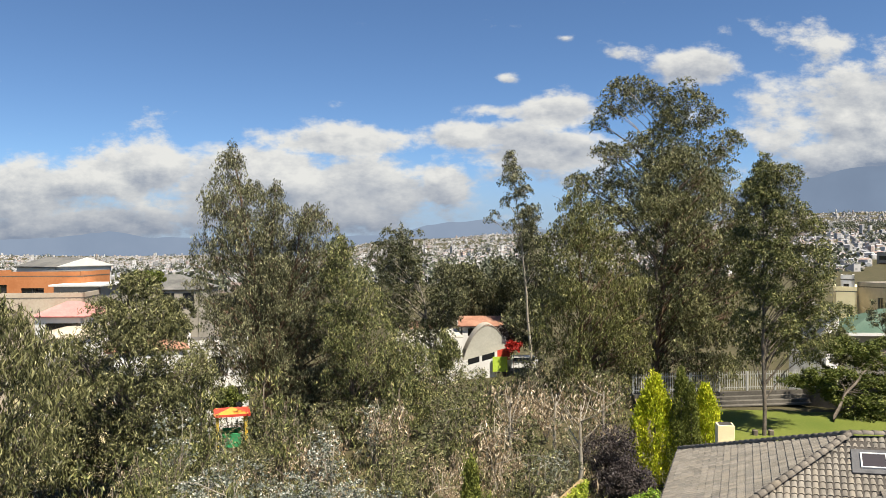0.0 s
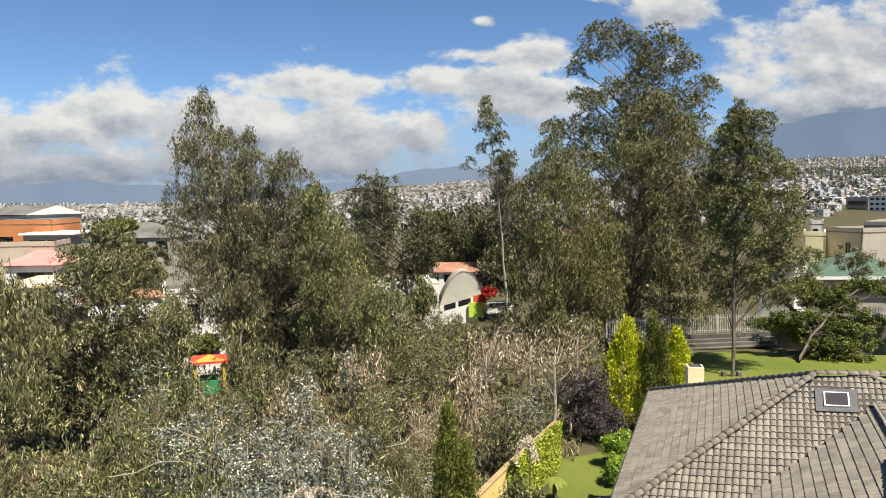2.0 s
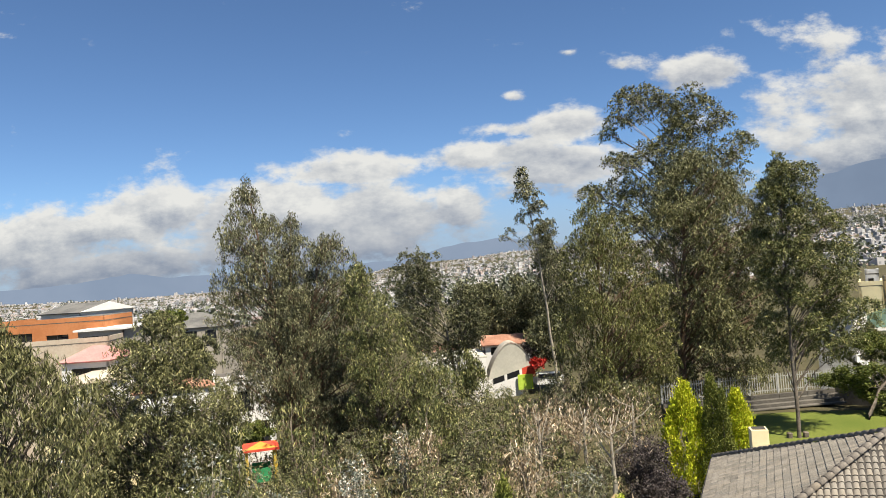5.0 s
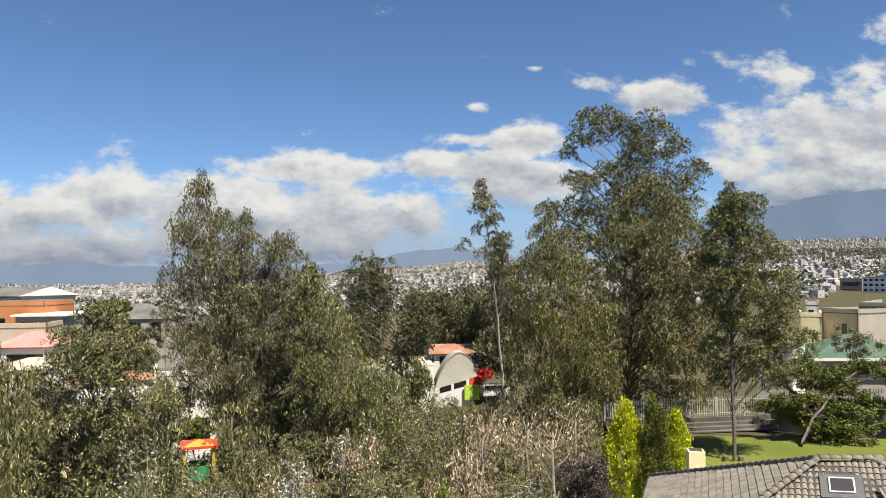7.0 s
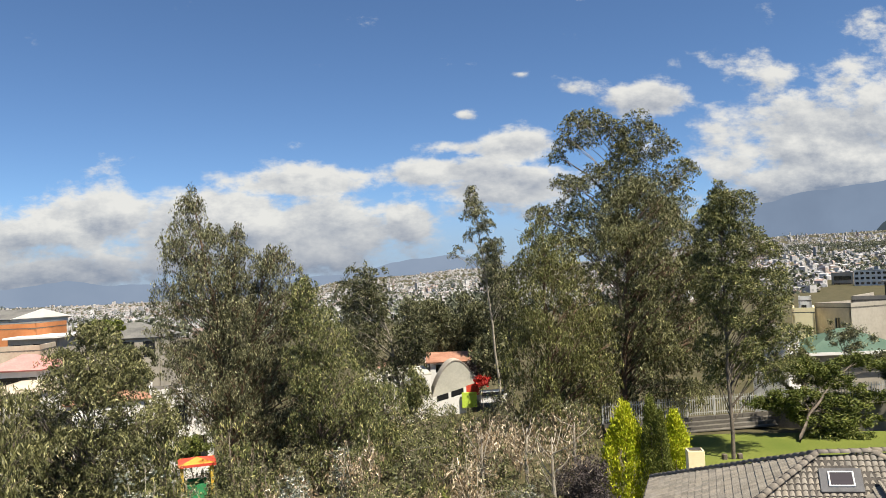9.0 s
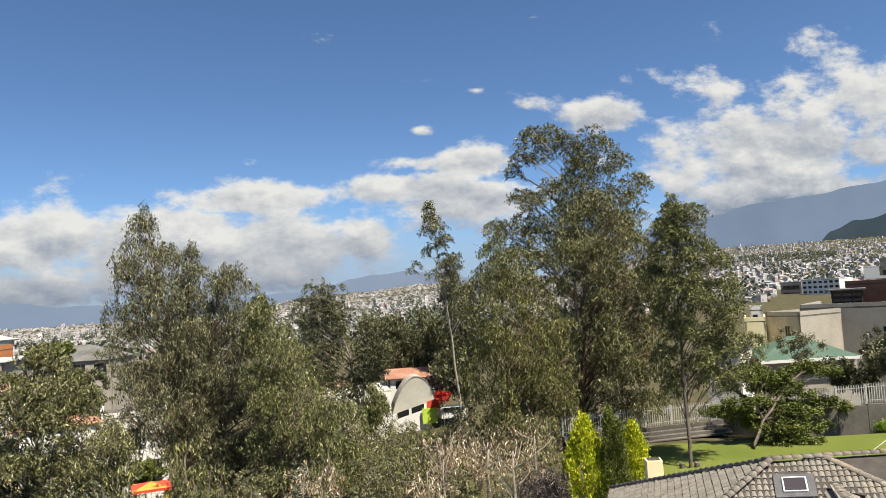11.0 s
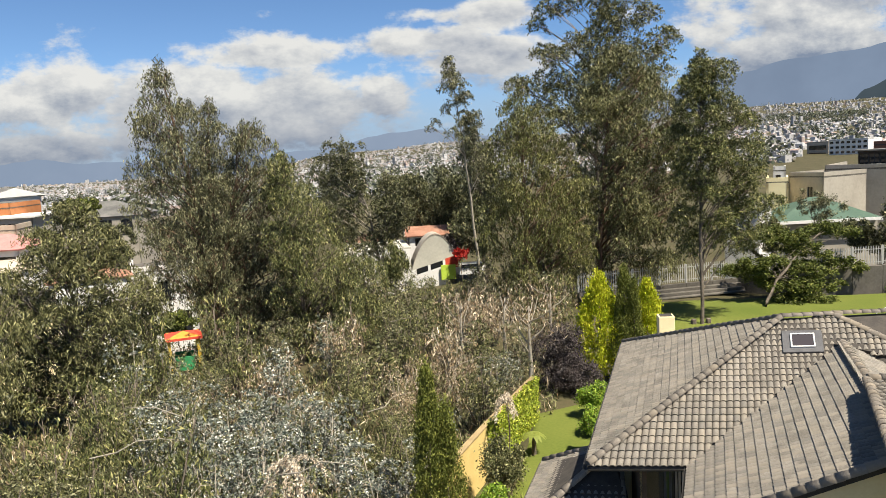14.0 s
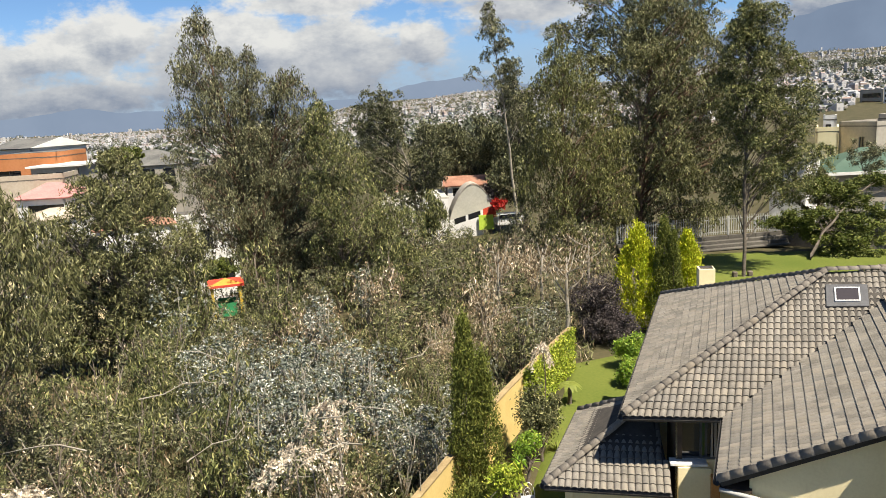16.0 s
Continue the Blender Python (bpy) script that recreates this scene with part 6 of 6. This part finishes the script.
def spire(name, base, height, radius, mat, label, seed, count=9000, leaf=(0.13, 0.06), bulge=0.35, category="conifer"):
    """A pointed conifer: upswept sprays round a tapering column."""
    rng = np.random.default_rng(seed)
    root = tagged(empty(name, base), label, category)
    tubes("trunk", [([(0, 0, -0.2), (0, 0, height * 0.9)], [radius * 0.09, 0.02])], M_BARK, root)
    sprays = int(count / 70)
    h = rng.uniform(0.03, 1.0, sprays) ** 0.8
    prof = np.minimum(1.0, (1 - h) / (1 - bulge)) ** 0.75 * np.minimum(1, 0.55 + h * 2.2)
    an = rng.uniform(0, 2 * np.pi, sprays)
    r = radius * prof * rng.uniform(0.72, 1.08, sprays)
    c = np.stack([np.cos(an) * r, np.sin(an) * r, h * height], 1)
    out = np.stack([np.cos(an) * 0.35, np.sin(an) * 0.35, np.ones(sprays)], 1)
    pick = rng.integers(0, sprays, count)
    pos = c[pick] + rng.normal(size=(count, 3)) * (0.085, 0.085, 0.17) * (0.6 + radius * 0.5) + out[pick] * rng.uniform(-0.1, 0.15, (count, 1))
    al = out[pick] + rng.normal(size=(count, 3)) * 0.45
    al /= np.linalg.norm(al, axis=1)[:, None]
    leaves("crown", pos, al, leaf[0], leaf[1], rng, mat, root)
    return root


spire("cypress", (0.75, 21.3, 0.0), 6.30, 0.6, M_CYPRESS, "dense dark green cypress beside the garden wall", 1, 24000, (0.10, 0.036), bulge=0.2)
spire("cypress", (1.24, 21.4, 0.0), 5.13, 0.6, M_CYPRESS, "dense green cypress leaning against a taller one", 7, 16000, (0.10, 0.036), bulge=0.35)
spire("cypress", (0.709, 19.5, 0.0), 1.9, 0.7, M_CYPRESS, "low rounded green conifer by the ochre wall", 2, 8000, (0.10, 0.04), bulge=0.7)
spire("golden_cypress", (10.963, 39.0, 0.0), 5.678, 1.2, M_GOLD, "bright yellow-green golden cypress", 3, 24000, (0.15, 0.065), bulge=0.5)
spire("golden_cypress", (14.308, 41.0, 0.0), 4.771, 0.9, M_GOLD, "small bright yellow-green golden cypress", 4, 16000, (0.15, 0.065), bulge=0.5)
spire("pencil_cypress", (12.032, 38.0, 0.0), 6.166, 0.75, M_CYPRESS, "slim dark green pencil cypress", 5, 15000, (0.12, 0.045), bulge=0.3)
spire("pencil_cypress", (12.409, 37.6, 0.0), 5.534, 0.55, M_CYPRESS, "slim dark green pencil cypress", 6, 10000, (0.12, 0.045), bulge=0.3)


def shrub(name, centre, rx, rz, mat, label, seed, count=5000, leaf=(0.12, 0.07), base=0.0, bark=M_BARK, category="shrub", down=0.2):
    rng = random.Random(seed)
    lobes = [(centre[0] + rng.uniform(-0.5, 0.5) * rx, centre[1] + rng.uniform(-0.5, 0.5) * rx, centre[2] + rng.uniform(-0.5, 0.5) * rz, rx * rng.uniform(0.45, 0.7), rx * rng.uniform(0.45, 0.7), rz * rng.uniform(0.4, 0.65)) for _ in range(7)]
    return tree(name, (centre[0], centre[1], base), lobes, count, leaf, mat, bark, label, seed, radius=0.05, clump=0.10 + rx * 0.05, down=down, category=category, limbs=16)


shrub("purple_tree", (8.584, 38.0, 1.747), 1.7, 2.4, M_PURPLE, "purple-leaved plum tree with dark foliage", 41, 17000, (0.11, 0.055))
shrub("purple_tree", (9.218, 37.0, 0.618), 1.2, 1.6, M_PURPLE, "low purple-leaved shrub in the shade", 42, 10000, (0.11, 0.055))
shrub("round_shrub", (8.952, 33.0, 1.259), 0.75, 0.6, M_GARDEN, "round light green garden shrub", 43, 5000)
shrub("round_shrub", (8.253, 31.0, 0.839), 0.55, 0.55, M_GARDEN, "round light green garden shrub", 44, 4000)
shrub("garden_shrub", (3.458, 24.5, 1.815), 0.75, 1.15, M_SCRUB, "tall loose garden shrub with small leaves", 45, 8000, (0.10, 0.05))
shrub("flower_shrub", (2.7, 22.3, 1.745), 0.45, 0.3, M_GARDEN, "low green flowering shrub with pale purple tips", 47, 2500, (0.10, 0.05))
shrub("yellow_shrub", (1.61, 19.0, 2.38), 0.42, 0.4, M_IVY, "low yellow-green shrub at the wall foot", 48, 3000, (0.16, 0.05))


shrub("flowering_creeper", (8.88, 95.5, 0.21), 0.95, 1.1, M_REDLEAF, "red flowering creeper beside the white hall", 71, 3000, (0.3, 0.2), base=-5.0)
shrub("purple_tree", (8.15, 97.5, 1.45), 1.2, 1.0, M_PURPLE, "dark purple-leaved tree above the red creeper", 72, 2500, (0.35, 0.18), base=-5.0, category="tree")


def strap_plant(name, place, size, count, mat, label, seed):
    """A clump of arching strap leaves."""
    rng = random.Random(seed)
    root = tagged(empty(name, place), label, "plant")
    for _ in range(count):
        an, lean, L = rng.uniform(0, 6.28), rng.uniform(0.3, 1.0), size * rng.uniform(0.7, 1.1)
        d, s = Vector((math.cos(an), math.sin(an), 0)), Vector((-math.sin(an), math.cos(an), 0))
        verts = []
        for i in range(5):
            t = i / 4
            c = d * (L * lean * t) + Vector((0, 0, L * (1.1 * t - 0.75 * lean * t * t)))
            w = 0.035 * (1 - t) + 0.004
            verts += [c - s * w, c + s * w + Vector((0, 0, 0.008))]
        mesh_object("blade", verts, [(2 * i, 2 * i + 1, 2 * i + 3, 2 * i + 2) for i in range(4)], mat, root)
    return root


strap_plant("strap_leaf_plant", (2.599, 23.805, 0.1), 0.9, 70, M_GARDEN, "clump of bright green arching strap leaves", 1)
strap_plant("strap_leaf_plant", (4.058, 25.121, 0.1), 0.6, 36, M_CYPRESS, "dark green fern clump beside the lower roof", 2)
strap_plant("agave_plant", (0.153, 21.852, 0.1), 0.75, 30, M_SILVER, "grey-green spiky plant at the wall foot", 3)


def small_palm():
    p = Vector((5.338, 29.352, 0.1))
    root = tagged(empty("small_palm", p), "small young palm with a short trunk", "palm")
    tubes("trunk", [([(0, 0, -0.1), (0.02, 0, 0.45), (0, 0.02, 0.9)], [0.10, 0.09, 0.06])], M_BARK, root)
    rng = random.Random(4)
    for i in range(14):
        an = i * 2.4
        d, s = Vector((math.cos(an), math.sin(an), 0)), Vector((-math.sin(an), math.cos(an), 0))
        verts = []
        for k in range(6):
            t = k / 5
            c = d * (0.55 * t) + Vector((0, 0, 0.9 + 0.32 * t - 0.5 * t * t))
            w = 0.10 * math.sin(math.pi * (0.15 + 0.8 * t)) + 0.005
            verts += [c - s * w, c + s * w]
        mesh_object("frond", verts, [(2 * k, 2 * k + 1, 2 * k + 3, 2 * k + 2) for k in range(5)], M_CYPRESS, root)


small_palm()


# ---------------------------------------------------------------- park trees
def acacia():
    """Low spreading tree with flat feathery pads of foliage on forked limbs."""
    base = Vector((27.55, 53.12, 0.1))
    pads = [(34.574, 57.0, 5.157), (31.183, 56.0, 4.616), (32.277, 56.0, 3.641), (28.624, 55.0, 3.185), (27.32, 56.0, 2.511), (31.808, 55.0, 2.485), (30.251, 54.5, 1.395), (32.631, 55.0, 1.328), (29.742, 56.0, 1.866), (35.665, 57.0, 2.346), (30.881, 58.0, 4.906), (31.231, 54.0, 0.324)]
    lobes = [(p[0] + dx, p[1] + dy, p[2] + dz, 1.35, 1.3, 0.34) for p in pads for dx, dy, dz in ((0, 0, 0.25), (0.9, -0.5, -0.1), (-0.9, 0.3, 0.0))]
    tree("spreading_acacia", base, lobes, 40000, (0.23, 0.09), M_ACACIA, M_BARK, "low spreading acacia with flat feathery foliage pads", 51, radius=0.12, clump=0.20, down=0.0, limbs=30, low=0.4)


acacia()
shrub("park_tree", (47.705, 66.0, 4.466), 2.8, 3.2, M_GUM_GREY, "grey-green park tree beside the fence", 52, 12000, (0.28, 0.10), category="tree")
shrub("park_tree", (49.69, 64.0, 4.968), 2.8, 3.4, M_GUM_GREY, "grey-green park tree beside the fence", 53, 10000, (0.28, 0.10), category="tree")
shrub("sparse_tree", (44.36, 74.0, 5.37), 2.2, 2.8, M_GUM_GREY, "sparse young tree in front of the green roof", 54, 3600, (0.26, 0.08), base=-2.0, category="tree")
shrub("fence_tree", (36.978, 70.0, 3.357), 2.0, 2.6, M_GUM, "olive green tree beside the park fence", 55, 8000, (0.28, 0.10), base=-1.0, category="tree")
shrub("hedge_bush", (40.81, 56.218, 0.3), 1.6, 0.5, M_GARDEN, "low green bush at the retaining wall", 56, 5000, (0.14, 0.08))
shrub("street_tree", (-39.63, 100.0, 8.154), 2.4, 1.7, M_ACACIA, "bright green street tree beside the mansard building", 57, 6000, (0.4, 0.2), base=-8, category="tree")
shrub("street_tree", (-19.04, 66.0, -0.616), 1.8, 1.2, M_ACACIA, "bright green street tree beside the kiosk", 58, 5000, (0.3, 0.12), base=-5, category="tree")
shrub("young_eucalyptus", (-0.015, 62.0, 3.888), 1.5, 2.2, M_GUM_GREEN, "slender young eucalyptus in front of the hall", 61, 6000, (0.3, 0.07), base=-1.5, category="tree", down=0.9)
shrub("young_eucalyptus", (-4.226, 58.0, 3.357), 1.5, 2.4, M_GUM_GREEN, "slender young eucalyptus beside the tall tree", 62, 6000, (0.3, 0.07), base=-1.0, category="tree", down=0.9)
shrub("street_tree", (-26.201, 72.0, 5.009), 2.0, 3.0, M_GUM_DARK, "dark green street tree below the mansard building", 63, 9000, (0.34, 0.12), base=-7, category="tree")
shrub("pavilion_tree", (45.694, 70.0, 2.669), 1.6, 1.8, M_GUM_DARK, "dark tree beside the pavilion", 59, 7000, (0.28, 0.12), base=-1.5, category="tree")
shrub("pavilion_tree", (49.982, 72.0, 2.153), 1.8, 2.2, M_GUM_DARK, "dark tree beside the park fence", 60, 7000, (0.28, 0.12), base=-1.5, category="tree")


# ---------------------------------------------------------------- small things
def wire_posts():
    """Thin posts with wires on top of the garden wall."""
    ob = tagged(empty("wall_wire"), "thin wires on pale posts along the wall top", "wire fence")
    tops = []
    for s in (0.1, 0.55, 1.0):
        p = GW[1].lerp(GW[2], s)
        a, b = p + Vector((0, 0, 0.0)), p + Vector((0, 0, 0.62))
        tubes("post", [([a, b, b + Vector((-0.14, -0.02, 0.16))], [0.016, 0.015, 0.012])], M_BARK_PALE, ob, sides=6)
        tops.append(p)
    for h in (0.2, 0.36, 0.52):
        tubes("wire", [([tops[0] + Vector((0, 0, h)), tops[1] + Vector((0, 0, h - 0.02)), tops[2] + Vector((0, 0, h))], [0.004, 0.004, 0.004])], M_GREY_FRAME, ob, sides=4)


wire_posts()


def garden_chair():
    """White scrolled metal chair on the lawn."""
    p = Vector((2.512, 21.168, 0.14))
    ob = tagged(empty("garden_chair", p), "white scrolled metal garden chair on the lawn", "chair")
    for x in (-0.2, 0.2):
        for y in (-0.18, 0.18):
            tubes("leg", [([(x, y, 0), (x, y, 0.4)], [0.014, 0.014])], M_WHITE, ob, sides=6)
    box_part("seat", (0, 0, 0.41), (0.44, 0.40, 0.025), M_WHITE, ob, bevel=0.008)
    arc = [(0.22 * math.cos(t), 0.19, 0.42 + 0.45 * math.sin(t)) for t in [math.pi * i / 10 for i in range(11)]]
    tubes("backrest", [(arc, [0.013] * 11)], M_WHITE, ob, sides=6)
    for r in (0.6, 0.3):
        a2 = [(0.22 * r * math.cos(t), 0.19, 0.42 + 0.45 * r * math.sin(t)) for t in [math.pi * i / 8 for i in range(9)]]
        tubes("back_scroll", [(a2, [0.009] * 9)], M_WHITE, ob, sides=5)


garden_chair()
for dx in (-0.55, 0.5):
    q = Vector((21.101, 49.415, 0.1)) + Vector((dx, 0.1, 0))
    tagged(box_part("stump", (q.x, q.y, q.z + 0.18), (0.32, 0.3, 0.42), M_BARK, None, bevel=0.05), "short cut wooden stump beside the trunk", "stump")


# ---------------------------------------------------------------- plan units to metres
for ob in list(scene.objects):
    if ob.parent is None and ob.type in ("MESH", "EMPTY"):
        ob.matrix_basis = Matrix.Scale(UNIT, 4) @ ob.matrix_basis
